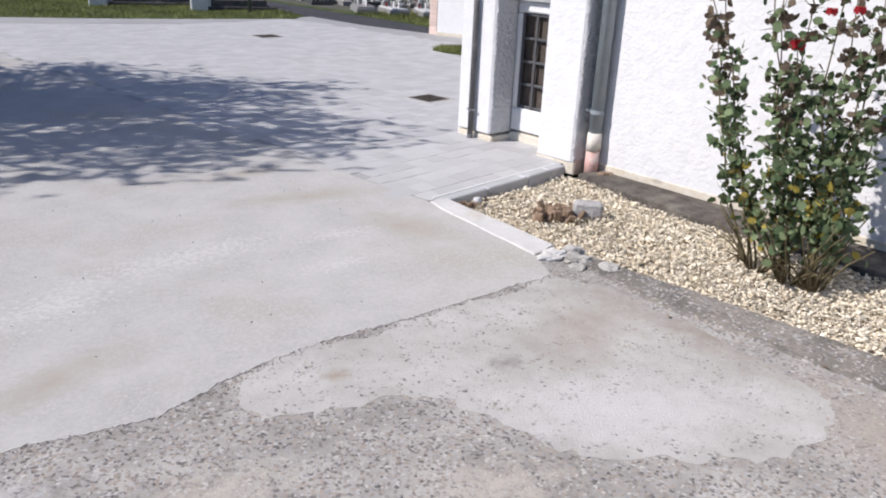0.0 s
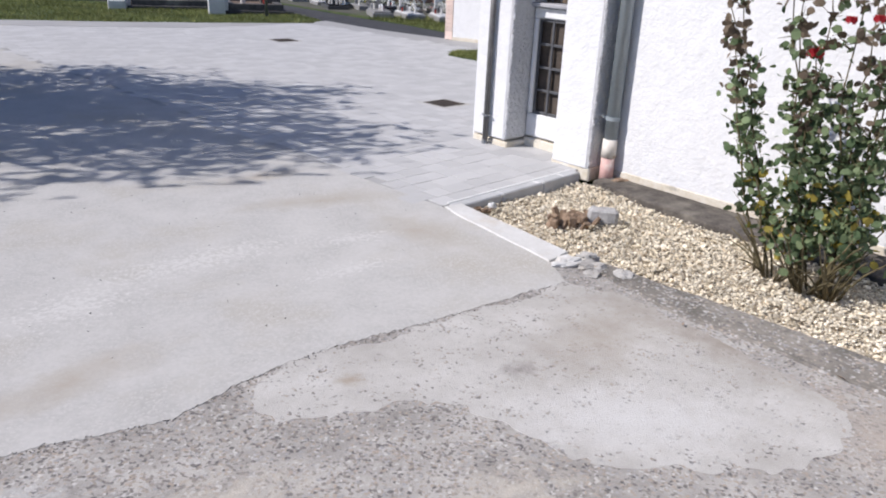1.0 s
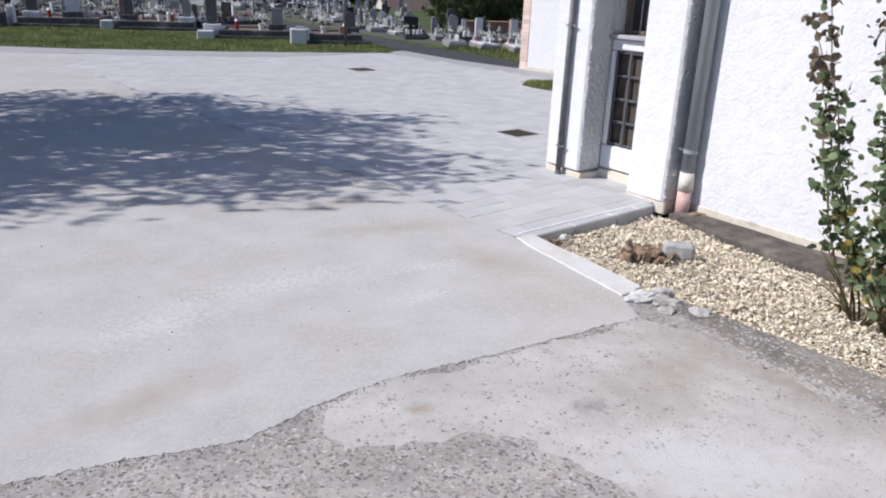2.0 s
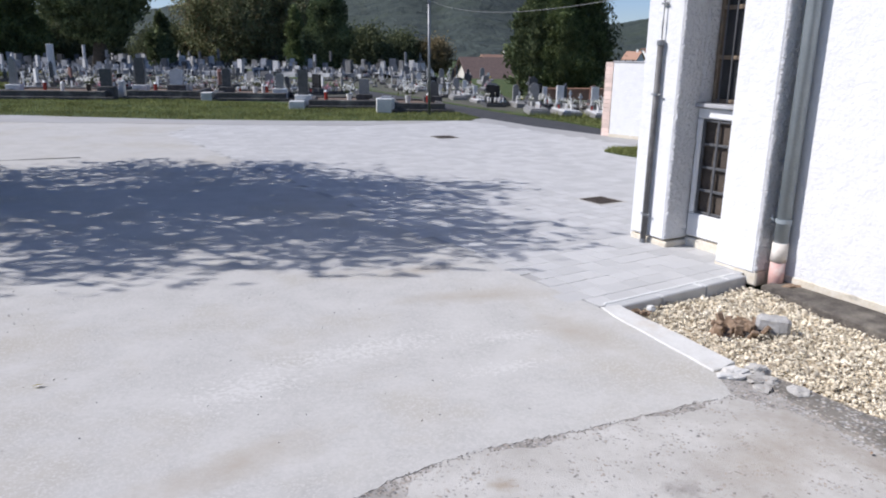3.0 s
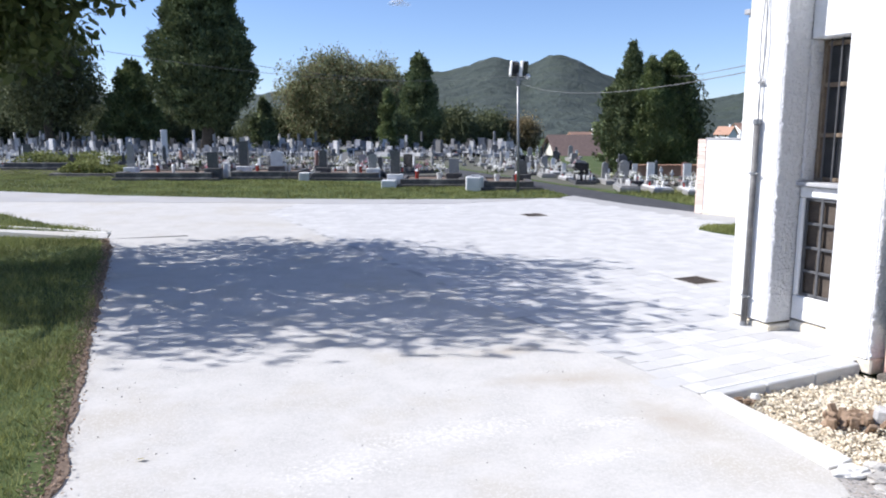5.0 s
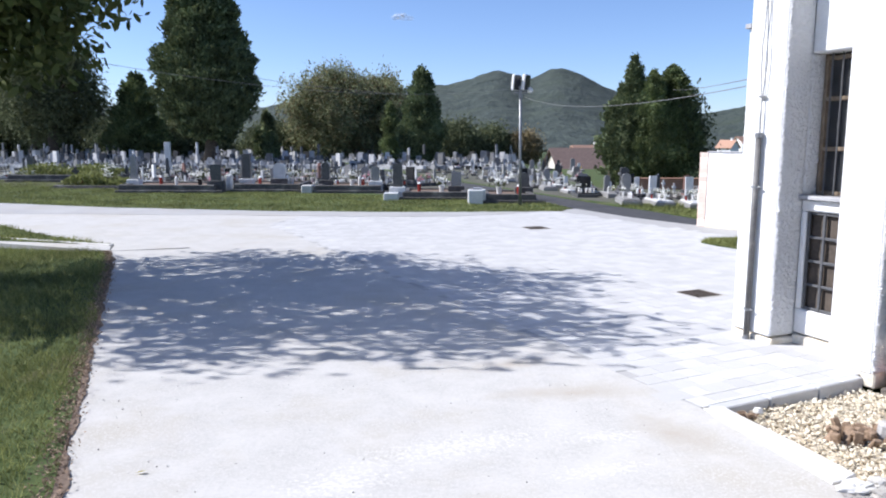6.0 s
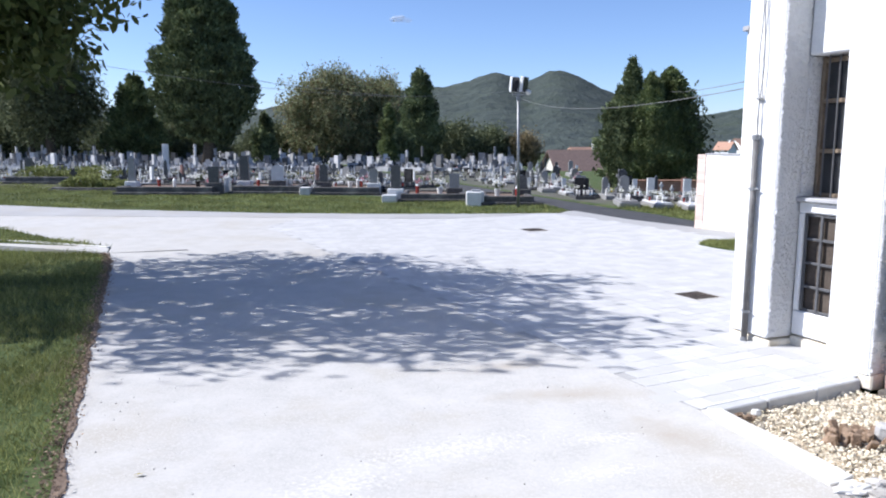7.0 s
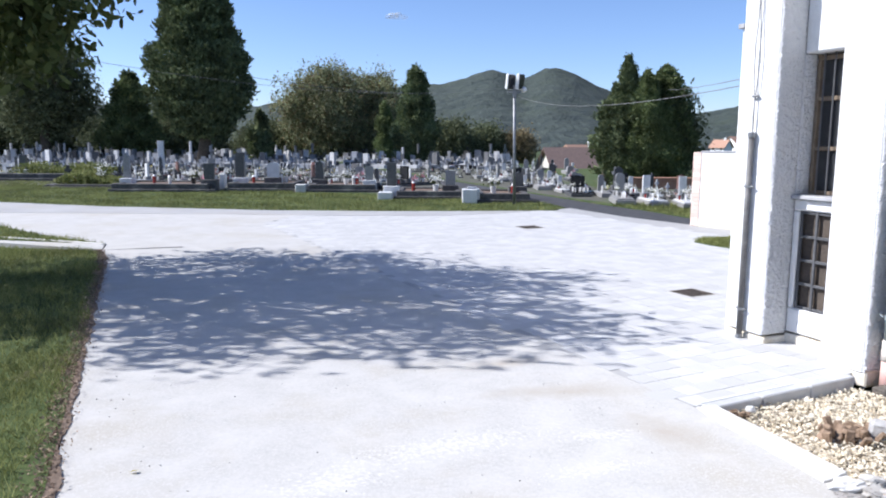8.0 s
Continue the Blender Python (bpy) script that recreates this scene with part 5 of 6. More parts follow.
# ---- graves ----
def stone_shape(w, h, d, top, y):
    """An upright stone: its outline by kind of top."""
    if top == "round":
        pts = [(-w / 2, 0), (w / 2, 0), (w / 2, h * 0.78)] + [(w / 2 * math.cos(a), h * 0.78 + h * 0.22 * math.sin(a)) for a in np.linspace(0.25, math.pi - 0.25, 7)] + [(-w / 2, h * 0.78)]
    elif top == "slant":
        pts = [(-w / 2, 0), (w / 2, 0), (w / 2 * 0.94, h * 0.84), (w * 0.1, h), (-w / 2 * 0.94, h * 0.93)]
    elif top == "cross":
        a = w * 0.16
        pts = [(-a * 1.3, 0), (a * 1.3, 0), (a, h * 0.58), (w / 2, h * 0.58), (w / 2, h * 0.75), (a, h * 0.75), (a, h), (-a, h), (-a, h * 0.75), (-w / 2, h * 0.75), (-w / 2, h * 0.58), (-a, h * 0.58)]
    elif top == "point":
        pts = [(-w / 2, 0), (w / 2, 0), (w / 2 * 0.72, h * 0.88), (0, h), (-w / 2 * 0.72, h * 0.88)]
    else:
        pts = [(-w / 2, 0), (w / 2, 0), (w / 2, h), (-w / 2, h)]
    bm = bmesh.new()
    f = bm.faces.new([bm.verts.new((x, y - d / 2, z)) for x, z in pts])
    made = bmesh.ops.extrude_face_region(bm, geom=[f])
    for v in made["geom"]:
        if isinstance(v, bmesh.types.BMVert):
            v.co.y += d
    bmesh.ops.recalc_face_normals(bm, faces=bm.faces)
    return bm


def bouquet(parent, x, y, z, r, petals, count, seed):
    state = np.random.default_rng(seed)
    c = np.stack([state.normal(x, r * 0.5, count), state.normal(y, r * 0.5, count), z + r * 0.5 + np.abs(state.normal(0, r * 0.45, count))], 1)
    k = int(count * 0.6)
    v, f = leaves(c[:k], r * 0.42, narrow=0.8)
    tagged(raw("blossom", v, f, M[petals], parent), kind="stuff")
    v, f = leaves(c[k:] - [0, 0, r * 0.3], r * 0.55)
    tagged(raw("greenery", v, f, M["hedge"], parent), kind="stuff")


def grave(label, stone, border, w, length, h, top, flowers, seed, kerb_h=0.18, filled="slab", head_w=None):
    """A grave with its head at +y: border stones, covering, headstone on a plinth, vases, lanterns, flowers."""
    g = thing("grave", label, "grave", "graves of the cemetery")
    bw = 0.12
    for x0, x1, y0, y1 in ((-w / 2, w / 2, -length / 2, -length / 2 + bw), (-w / 2, w / 2, length / 2 - bw, length / 2), (-w / 2, -w / 2 + bw, -length / 2 + bw + 0.002, length / 2 - bw - 0.002), (w / 2 - bw, w / 2, -length / 2 + bw + 0.002, length / 2 - bw - 0.002)):
        bm = bmesh.new()
        box(bm, x0, x1, y0, y1, -0.1, kerb_h, None, 0.012)
        part("border_stone", bm, M[border], g)
    bm = bmesh.new()
    if filled == "slab":
        box(bm, -w / 2 + 0.08, w / 2 - 0.08, -length / 2 + 0.08, length / 2 - 0.08, kerb_h + 0.002, kerb_h + 0.06, None, 0.012)
        part("cover_slab", bm, M[stone], g)
        floor_z = kerb_h + 0.062
    else:
        box(bm, -w / 2 + bw + 0.002, w / 2 - bw - 0.002, -length / 2 + bw + 0.002, length / 2 - bw - 0.002, -0.1, kerb_h - 0.03, None)
        part("fill", bm, M["turf"] if filled == "grass" else M["soil"], g)
        floor_z = kerb_h - 0.03
    hw = head_w or w * 0.62
    hy = length / 2 - 0.22
    bm = bmesh.new()
    box(bm, -hw / 2 - 0.08, hw / 2 + 0.08, hy - 0.15, hy + 0.15, floor_z - 0.01, floor_z + 0.16, None, 0.012)
    part("plinth", bm, M[border], g)
    bm = stone_shape(hw, h, 0.12, top, hy)
    for v in bm.verts:
        v.co.z += floor_z + 0.16
    part("headstone", bm, M[stone], g)
    state = random.Random(seed)
    for k in range(2):
        x, y = state.uniform(-hw * 0.55, hw * 0.55), hy - 0.30 - state.uniform(0, 0.25)
        bm = bmesh.new()
        rod(bm, (x, y, floor_z), (x, y, floor_z + 0.2), 0.045, 0.07, 10)
        part("vase", bm, M["ceramic" if k else "granite_dark"], g)
        bouquet(g, x, y, floor_z + 0.2, state.uniform(0.13, 0.2), flowers[k % len(flowers)], 70, seed * 5 + k)
    for k in range(5):
        x, y = state.uniform(-w * 0.35, w * 0.35), state.uniform(-length * 0.3, hy - 0.5)
        bm = bmesh.new()
        rod(bm, (x, y, floor_z), (x, y, floor_z + 0.15), 0.045, 0.05, 10)
        lantern = part("lantern", bm, M["glass_red" if k == 0 else "ceramic"], g, "small grave lantern")
        bm = bmesh.new()
        rod(bm, (x, y, floor_z + 0.151), (x, y, floor_z + 0.2), 0.056, 0.02, 10)
        part("lid", bm, M["lamp_white" if k else "granite_black"], lantern)
    if state.random() < 0.7:
        bouquet(g, state.uniform(-0.2, 0.2), -length * 0.1, floor_z, 0.24, flowers[-1], 90, seed * 7)
    return g


def plain_grave(label, stone, border, w, h, top, flowers, seed):
    """A grave of the far rows: border, headstone, flowers, lantern."""
    g = thing("grave", label, "grave", "graves of the cemetery")
    bm = bmesh.new()
    box(bm, -0.5, 0.5, -0.95, 0.85, -0.1, 0.2, None, 0.02)
    part("border", bm, M[border], g)
    bm = stone_shape(w, h, 0.13, top, 0.7)
    for v in bm.verts:
        v.co.z += 0.2
    part("headstone", bm, M[stone], g)
    bouquet(g, 0.15, 0.2, 0.2, 0.22, flowers, 46, seed)
    bm = bmesh.new()
    rod(bm, (-0.25, -0.3, 0.2), (-0.25, -0.3, 0.44), 0.06, 0.05, 8)
    part("lantern", bm, M["ceramic"], g, "small whitish grave lantern")
    return g


def place_all():
    protos = [
        grave("dark granite grave with upright headstone and white flowers", "granite_dark", "granite_dark", 1.1, 2.1, 0.72, "slant", ["petal_white", "petal_white"], 1, head_w=0.5),
        grave("light grey granite grave with rounded headstone and flowers", "granite_light", "granite_light", 1.0, 2.0, 0.72, "round", ["petal_white", "petal_white"], 2, head_w=0.48),
        grave("white marble headstone with flower vases", "marble", "granite_light", 1.0, 2.0, 0.70, "flat", ["petal_white", "petal_white"], 3, head_w=0.42),
        grave("black polished granite double grave with white flowers", "granite_black", "granite_dark", 1.5, 2.1, 0.62, "flat", ["petal_white", "petal_white"], 4, head_w=0.7),
        grave("grey stone cross over a planted grave", "granite_light", "terrazzo", 1.0, 2.0, 1.05, "cross", ["petal_white", "petal_pink"], 5, filled="soil", head_w=0.5),
        grave("tall dark pointed stone over a planted grave", "granite_dark", "terrazzo", 1.1, 2.0, 1.15, "point", ["petal_white", "petal_white"], 6, filled="soil", head_w=0.36),
        grave("pale concrete grave with cross and white flowers", "marble", "terrazzo", 1.0, 2.0, 0.95, "cross", ["petal_white"], 7, filled="soil", head_w=0.46),
        grave("red-brown granite grave with slanted headstone", "red_stone", "granite_dark", 1.1, 2.0, 0.62, "slant", ["petal_white", "petal_white"], 8, head_w=0.5),
        grave("light grey double grave with wide low headstone", "granite_light", "granite_dark", 1.5, 2.1, 0.6, "round", ["petal_white", "petal_pink"], 9, head_w=0.75),
        plain_grave("dark upright gravestone with white flowers", "granite_dark", "granite_dark", 0.46, 0.72, "flat", "petal_white", 21),
        plain_grave("light grey upright gravestone with flowers", "granite_light", "granite_light", 0.44, 0.74, "round", "petal_white", 22),
        plain_grave("white gravestone with flowers", "marble", "granite_light", 0.4, 0.7, "slant", "petal_yellow", 23),
        plain_grave("grey stone cross with flowers", "granite_light", "terrazzo", 0.46, 0.95, "cross", "petal_white", 24),
        plain_grave("narrow dark pointed gravestone", "granite_dark", "terrazzo", 0.32, 1.15, "point", "petal_white", 25),
        plain_grave("dark low double gravestone with pink flowers", "granite_black", "granite_dark", 0.75, 0.6, "flat", "petal_pink", 26),
        plain_grave("pale cross with white flowers", "marble", "terrazzo", 0.42, 1.0, "cross", "petal_white", 27),
    ]
    used = set()

    def put(k, x, y, turn, size=1.0, slim=1.0):
        m_ = Matrix.Translation((x, y, 0)) @ Matrix.Rotation(turn, 4, "Z") @ Matrix.Diagonal((size * slim, size, size, 1))
        if k in used:
            copy_thing(protos[k], m_)
        else:
            used.add(k)
            protos[k].matrix_basis = m_

    # field of graves: rows that run across, seen from the drive
    row, y = 0, 25.6
    while y < 43:
        left, right = -0.62 * y - 1, 0.155 * y - 0.6
        x = left + rnd.uniform(0, 1)
        while x < right:
            yy = y + rnd.uniform(-0.35, 0.35) - 0.22 * (x + 4) * (1 if y < 34 else 0.4)
            path_x = 3.3 - (yy - 20) * 0.335
            if not (path_x - 1.2 < x < path_x + 1.4) and yy > 24.6 and not (x < -0.43 * yy and yy < 30.5):
                k = rnd.choice((0, 0, 1, 2, 2, 3, 4, 5, 5, 6, 6, 7, 8, 2)) if yy < 31 else rnd.choice((9, 9, 10, 11, 11, 11, 12, 13, 13, 14, 15, 15))
                put(k, x, yy, rnd.choice((0, 0, -0.15, -0.5, -0.7, -0.9, -1.2)) + rnd.uniform(-0.1, 0.1), rnd.choice((0.48, 0.55, 0.6, 0.66, 0.72, 0.82)), rnd.choice((0.6, 0.68, 0.76)))
            x += rnd.uniform(0.5, 0.9) if y < 40 else rnd.uniform(0.7, 1.2)
        y += 1.75 + row * 0.16
        row += 1
    # farthest rows, too small to pick apart
    stones_v, stones_f = [], []

    def block(cx, cy, w, d, z0, z1, turn):
        k = len(stones_v)
        co, si = math.cos(turn), math.sin(turn)
        for z in (z0, z1):
            for px, py in ((-w / 2, -d / 2), (w / 2, -d / 2), (w / 2, d / 2), (-w / 2, d / 2)):
                stones_v.append((cx + px * co - py * si, cy + px * si + py * co, z))
        stones_f.extend(tuple(k + i for i in q) for q in ((4, 5, 6, 7), (0, 1, 5, 4), (1, 2, 6, 5), (2, 3, 7, 6), (3, 0, 4, 7)))

    while y < 71:
        x = -0.62 * y - 1
        while x < 0.13 * y - 1.5:
            path_x = 3.3 - (y - 20) * 0.335
            if abs(x - path_x) > 1.1:
                turn, w = rnd.choice((0, -0.3, -0.6, -0.9)) + rnd.uniform(-0.1, 0.1), rnd.uniform(0.2, 0.5)
                yy = y + rnd.uniform(-0.3, 0.3)
                block(x, yy, w, 0.14, 0.12, rnd.uniform(0.4, 0.95), turn)
                block(x, yy - 0.7, 0.9, 1.5, -0.05, rnd.uniform(0.14, 0.24), turn)
                for _ in range(4):
                    s = rnd.uniform(0.07, 0.17)
                    block(x + rnd.uniform(-0.4, 0.4), yy - rnd.uniform(0.2, 1.2), s, s, 0.15, 0.2 + rnd.uniform(0.1, 0.25), 0.4)
                if rnd.random() < 0.12:
                    block(x, yy, 0.12, 0.12, 0.8, rnd.uniform(1.15, 1.5), turn)
            x += rnd.uniform(0.8, 1.4)
        y += 2.1
    tagged(raw("far_graves", stones_v, stones_f, M["far_stone"]), "grey and white gravestones of the farthest rows", "graves", kind="stuff")
    # graves beyond the path
    for k, x, y, turn, size in ((1, 4.95, 19.6, -0.1, 0.95), (2, 5.6, 19.1, 0.05, 1.0), (0, 5.4, 21.3, 0.0, 0.95), (2, 6.3, 18.55, -0.1, 1.0), (3, 5.42, 20.9, 0.05, 0.95), (3, 4.25, 22.1, 0.0, 0.8), (2, 4.05, 23.6, 0.1, 0.7), (1, 4.62, 24.3, 0.0, 0.75), (11, 5.3, 23.1, 0.0, 0.9), (2, 5.95, 22.4, -0.1, 0.75), (11, 6.35, 21.7, 0.2, 0.9), (6, 6.75, 21.3, 0.0, 0.7), (10, 5.0, 22.0, 0.0, 0.8), (11, 3.3, 27.0, 0.0, 0.9), (2, 4.1, 26.4, 0.0, 0.75), (9, 5.2, 26.2, 0.0, 0.9), (5, 6.2, 20.9, 0.0, 0.75), (3, 4.5, 22.6, 0.0, 0.75), (7, 7.1, 20.8, 0.1, 0.8),
                                (8, 4.9, 25.0, 0.0, 0.8), (4, 5.9, 24.0, 0.0, 0.7), (1, 3.6, 25.0, 0.0, 0.85), (6, 7.0, 23.2, 0.0, 0.7), (3, 3.2, 28.2, 0.0, 0.8), (0, 4.4, 27.6, 0.0, 0.85), (2, 2.9, 31.2, 0, 0.9), (5, 4.3, 31.0, 0, 0.9), (8, 5.6, 30.4, 0, 0.9), (10, 4.2, 34, 0, 1), (14, 5.4, 34, 0, 1), (11, 2.4, 35, 0, 1),
                                (12, 3.6, 38, 0, 1), (9, 5.2, 38, 0, 1), (15, 1.6, 38.5, 0, 1), (10, 6.6, 37, 0, 1), (11, 7.6, 41, 0, 1), (13, 6.0, 42, 0, 1), (9, 4.2, 42, 0, 1), (10, 2.6, 43, 0, 1), (14, 0.9, 43, 0, 1), (11, 5.0, 46, 0, 1), (12, 3.2, 47, 0, 1), (9, 7.4, 47, 0, 1)):
        put(k, x, y, turn, size)


place_all()


def front_row():
    """The long dark-bordered graves along the lawn, their stones at the ends."""
    for x0, x1, y, depth, kerb_h, heads, text in (
            (-9.9, -6.95, 22.9, 2.0, 0.25, [(-9.75, 0.34, 1.0, "point", "granite_light", 0.9), (-7.0, 0.5, 0.62, "flat", "granite_dark", 0.4)], "long grave with dull dark border and a tall stone"),
            (-6.5, -4.4, 23.4, 2.0, 0.26, [(-6.3, 0.42, 1.0, "flat", "granite_dark", 0.9), (-5.3, 0.6, 0.62, "round", "marble", 1.2)], "long grave with dull dark border and grey headstones"),
            (-3.9, -1.85, 23.1, 2.0, 0.24, [(-2.05, 0.36, 0.55, "flat", "granite_light", 0.4), (-3.7, 0.4, 0.72, "slant", "granite_dark", 1.0)], "long grave with dull dark border and a yellow potted plant"),
            (-1.05, 0.75, 20.6, 1.9, 0.22, [(-1.2, 0.42, 0.82, "flat", "granite_dark", 0.3), (0.45, 0.45, 0.52, "flat", "granite_light", 0.9)], "grave with dark border and two grey headstones"),
            (1.16, 2.5, 19.5, 1.9, 0.24, [(0.98, 0.36, 0.05, "flat", "marble", 0.1), (2.3, 0.5, 0.5, "slant", "granite_dark", 1.2)], "grave with plain grey border beside the lamp post"),
            (-16.6, -12.3, 28.6, 2.4, 0.28, [(-16.2, 0.4, 0.7, "flat", "granite_dark", 1.0)], "overgrown long grave with dark border"),
            (-12.9, -10.6, 24.8, 2.0, 0.10, [(-12.6, 0.3, 0.6, "cross", "terrazzo", 1.0)], "low old grave with grassy fill")):
        g = thing("border_grave", text, "grave", "graves along the lawn")
        for a, b, c, d in ((x0, x1, y, y + 0.16), (x0, x1, y + depth - 0.16, y + depth), (x0, x0 + 0.16, y + 0.162, y + depth - 0.162), (x1 - 0.16, x1, y + 0.162, y + depth - 0.162)):
            bm = bmesh.new()
            box(bm, a, b, c, d, -0.1, kerb_h, None, 0.015)
            part("border_stone", bm, M["terrazzo"], g)
        bm = bmesh.new()
        box(bm, x0 - 0.08, x1 + 0.25, y - 0.07, y - 0.003, -0.1, kerb_h * 0.35, None, 0.012)
        part("step", bm, M["terrazzo"], g)
        bm = bmesh.new()
        box(bm, x0 + 0.162, x1 - 0.162, y + 0.162, y + depth - 0.162, -0.1, kerb_h - 0.05, None)
        part("fill", bm, M["turf" if x0 < -10 else "soil"], g)
        if x0 < -11:
            xx, yy = scatter([(x0 + 0.2, y + 0.2), (x1 - 0.2, y + 0.2), (x1 - 0.2, y + depth - 0.2), (x0 + 0.2, y + depth - 0.2)], 2600)
            c = np.stack([xx, yy, kerb_h + rng.uniform(-0.05, 0.42, len(xx)) * (0.4 + 0.6 * np.sin((xx - x0) * 1.7) ** 2)], 1)
            v, f = leaves(c, 0.13)
            raw("overgrowth", v, f, M["grass"], g)
        for k, (hx, hw, hh, top, stone, off) in enumerate(heads):
            hw, hh = hw * 0.64, hh * 0.8
            bm = stone_shape(hw, hh, 0.14, top, 0)
            for v in bm.verts:
                v.co += Vector((hx, y + off, kerb_h + 0.12))
            part("headstone", bm, M[stone], g)
            bm = bmesh.new()
            box(bm, hx - hw / 2 - 0.09, hx + hw / 2 + 0.09, y + off - 0.16, y + off + 0.16, -0.1, kerb_h + 0.12, None, 0.012)
            part("plinth", bm, M["marble" if k == 0 else "terrazzo"], g)
        span = x1 - x0
        for k in range(int(span * 1.6)):
            px, py = x0 + 0.3 + (span - 0.6) * rnd.random(), y + 0.4 + rnd.random() * (depth - 0.8)
            z = kerb_h - 0.05
            if k % 2:
                bm = bmesh.new()
                rod(bm, (px, py, z), (px, py, z + 0.2), 0.06, 0.085, 10)
                part("vase", bm, M["ceramic" if k % 3 else "granite_black"], g)
                bouquet(g, px, py, z + 0.2, 0.2, ("petal_white", "petal_white", "petal_white", "petal_yellow")[(k // 2) % 4], 90, int(k + px * 10 + 500))
            else:
                bm = bmesh.new()
                rod(bm, (px, py, z), (px, py, z + 0.22), 0.05, 0.055, 10)
                lantern = part("lantern", bm, M["ceramic" if k % 6 else "glass_red"], g, "small grave lantern")
                bm = bmesh.new()
                rod(bm, (px, py, z + 0.221), (px, py, z + 0.28), 0.06, 0.02, 10)
                part("lid", bm, M["lamp_white"], lantern)


front_row()


def stone_block(label, x0, x1, y0, y1, z1, mat):
    bm = bmesh.new()
    box(bm, x0, x1, y0, y1, -0.1, z1, None, 0.015)
    tagged(part("stone_block", bm, M[mat]), label, "stone block")


stone_block("whitish stone block at a grave's corner", 0.72, 1.10, 19.2, 19.6, 0.36, "marble")
stone_block("whitish low block between two graves", -1.55, -1.15, 20.3, 20.7, 0.20, "marble")
stone_block("pale low block between two graves", -4.3, -3.98, 23.0, 23.4, 0.24, "kerb")
stone_block("pale low block between two graves", -7.2, -6.78, 23.2, 23.7, 0.28, "kerb")
stone_block("tall white pillar stone among the graves", -12.52, -12.28, 33.9, 34.1, 1.52, "marble")
stone_block("tall pale block between two graves", -6.9, -6.75, 24.0, 24.3, 0.5, "marble")

# low orange brick wall beyond the path
low = thing("low_brick_wall", "low orange brick wall behind the graves", "wall", kind="structure")
bm = bmesh.new()
box(bm, 6.7, 15.0, 25.4, 25.65, -0.1, 0.34, None, 0.01)
part("wall_body", bm, M["brick_orange"], low)
bm = bmesh.new()
box(bm, 6.65, 15.1, 25.35, 25.7, 0.342, 0.39, None, 0.01)
part("coping", bm, M["brick_orange"], low)


# ---- houses and hills ----
def house(label, x, y, turn, w, d, eave, ridge, wall, roof, base, windows):
    m_ = Matrix.Translation((x, y, base)) @ Matrix.Rotation(turn, 4, "Z")
    h = thing("house", label, "house")
    bm = bmesh.new()
    pts = [(-d / 2, -0.6), (d / 2, -0.6), (d / 2, eave), (0, ridge), (-d / 2, eave)]
    f = bm.faces.new([bm.verts.new(m_ @ Vector((-w / 2, py, pz))) for py, pz in pts])
    made = bmesh.ops.extrude_face_region(bm, geom=[f])
    shift = m_.to_3x3() @ Vector((w, 0, 0))
    for v in made["geom"]:
        if isinstance(v, bmesh.types.BMVert):
            v.co += shift
    bmesh.ops.recalc_face_normals(bm, faces=bm.faces)
    part("wall", bm, M[wall], h)
    for sgn in (-1, 1):
        bm = bmesh.new()
        rise = ridge - eave
        a, b = (sgn * (d / 2 + 0.5), eave - rise * 1.0 / d), (0, ridge)
        quad = [(-w / 2 - 0.5, *a), (w / 2 + 0.5, *a), (w / 2 + 0.5, *b), (-w / 2 - 0.5, *b)]
        lo = [bm.verts.new(m_ @ (Vector(q) + Vector((0, 0, 0.03)))) for q in quad]
        hi = [bm.verts.new(m_ @ (Vector(q) + Vector((0, 0, 0.25)))) for q in quad]
        for k in range(4):
            bm.faces.new([lo[k], lo[(k + 1) % 4], hi[(k + 1) % 4], hi[k]])
        bm.faces.new(lo), bm.faces.new(hi)
        bmesh.ops.recalc_face_normals(bm, faces=bm.faces)
        part("roof", bm, M[roof], h)
    bm = bmesh.new()
    box(bm, w * 0.2, w * 0.2 + 0.6, -0.3, 0.3, ridge - 0.3, ridge + 0.9, m_, 0.02)
    part("chimney", bm, M["house_white"], h)
    for wx, wz in windows:
        bm = bmesh.new()
        box(bm, wx, wx + 1.0, -d / 2 - 0.04, -d / 2 - 0.003, wz, wz + 1.2, m_, 0.01)
        win = part("window", bm, M["house_white"], h)
        bm = bmesh.new()
        box(bm, wx + 0.08, wx + 0.92, -d / 2 - 0.06, -d / 2 - 0.042, wz + 0.08, wz + 1.12, m_, 0.0)
        part("pane", bm, M["pane_dark"], win)
    return h


house("house with brown tiled roof below the cemetery", 17.3, 92, 0.1, 7.4, 8, 2.3, 4.7, "house_wall", "tile_brown", -4.1, [(-3, 0.6), (-0.5, 0.6), (2, 0.6)])
house("small white house behind the brown roof", 23.5, 120, 0.5, 6, 6, 3.6, 5.8, "house_white", "tile_orange", -5.0, [(-2, 1.5), (1, 1.5)])
house("white house with orange roof on the hillside", 95.5, 250, -0.9, 5, 5, 5.0, 7.2, "house_white", "tile_orange", -5.1, [(-2, 4.0), (1, 4.0)])
house("white house with orange roof on the hillside", 106.0, 265, 0.5, 5, 5, 6.4, 8.4, "house_white", "tile_orange", -5.1, [(-2, 4.2), (1, 4.2)])
bm = bmesh.new()
box(bm, 0.6, 2.2, -0.06, 0.0, 0.0, 1.2, Matrix.Translation((17.3, 90.0, -0.9)) @ Matrix.Rotation(0.1, 4, "Z") @ Matrix.Rotation(radians(-58), 4, "X"), 0.01)
tagged(part("solar_panel", bm, M["pane_dark"]), "dark solar panel on the brown roof", "solar panel")


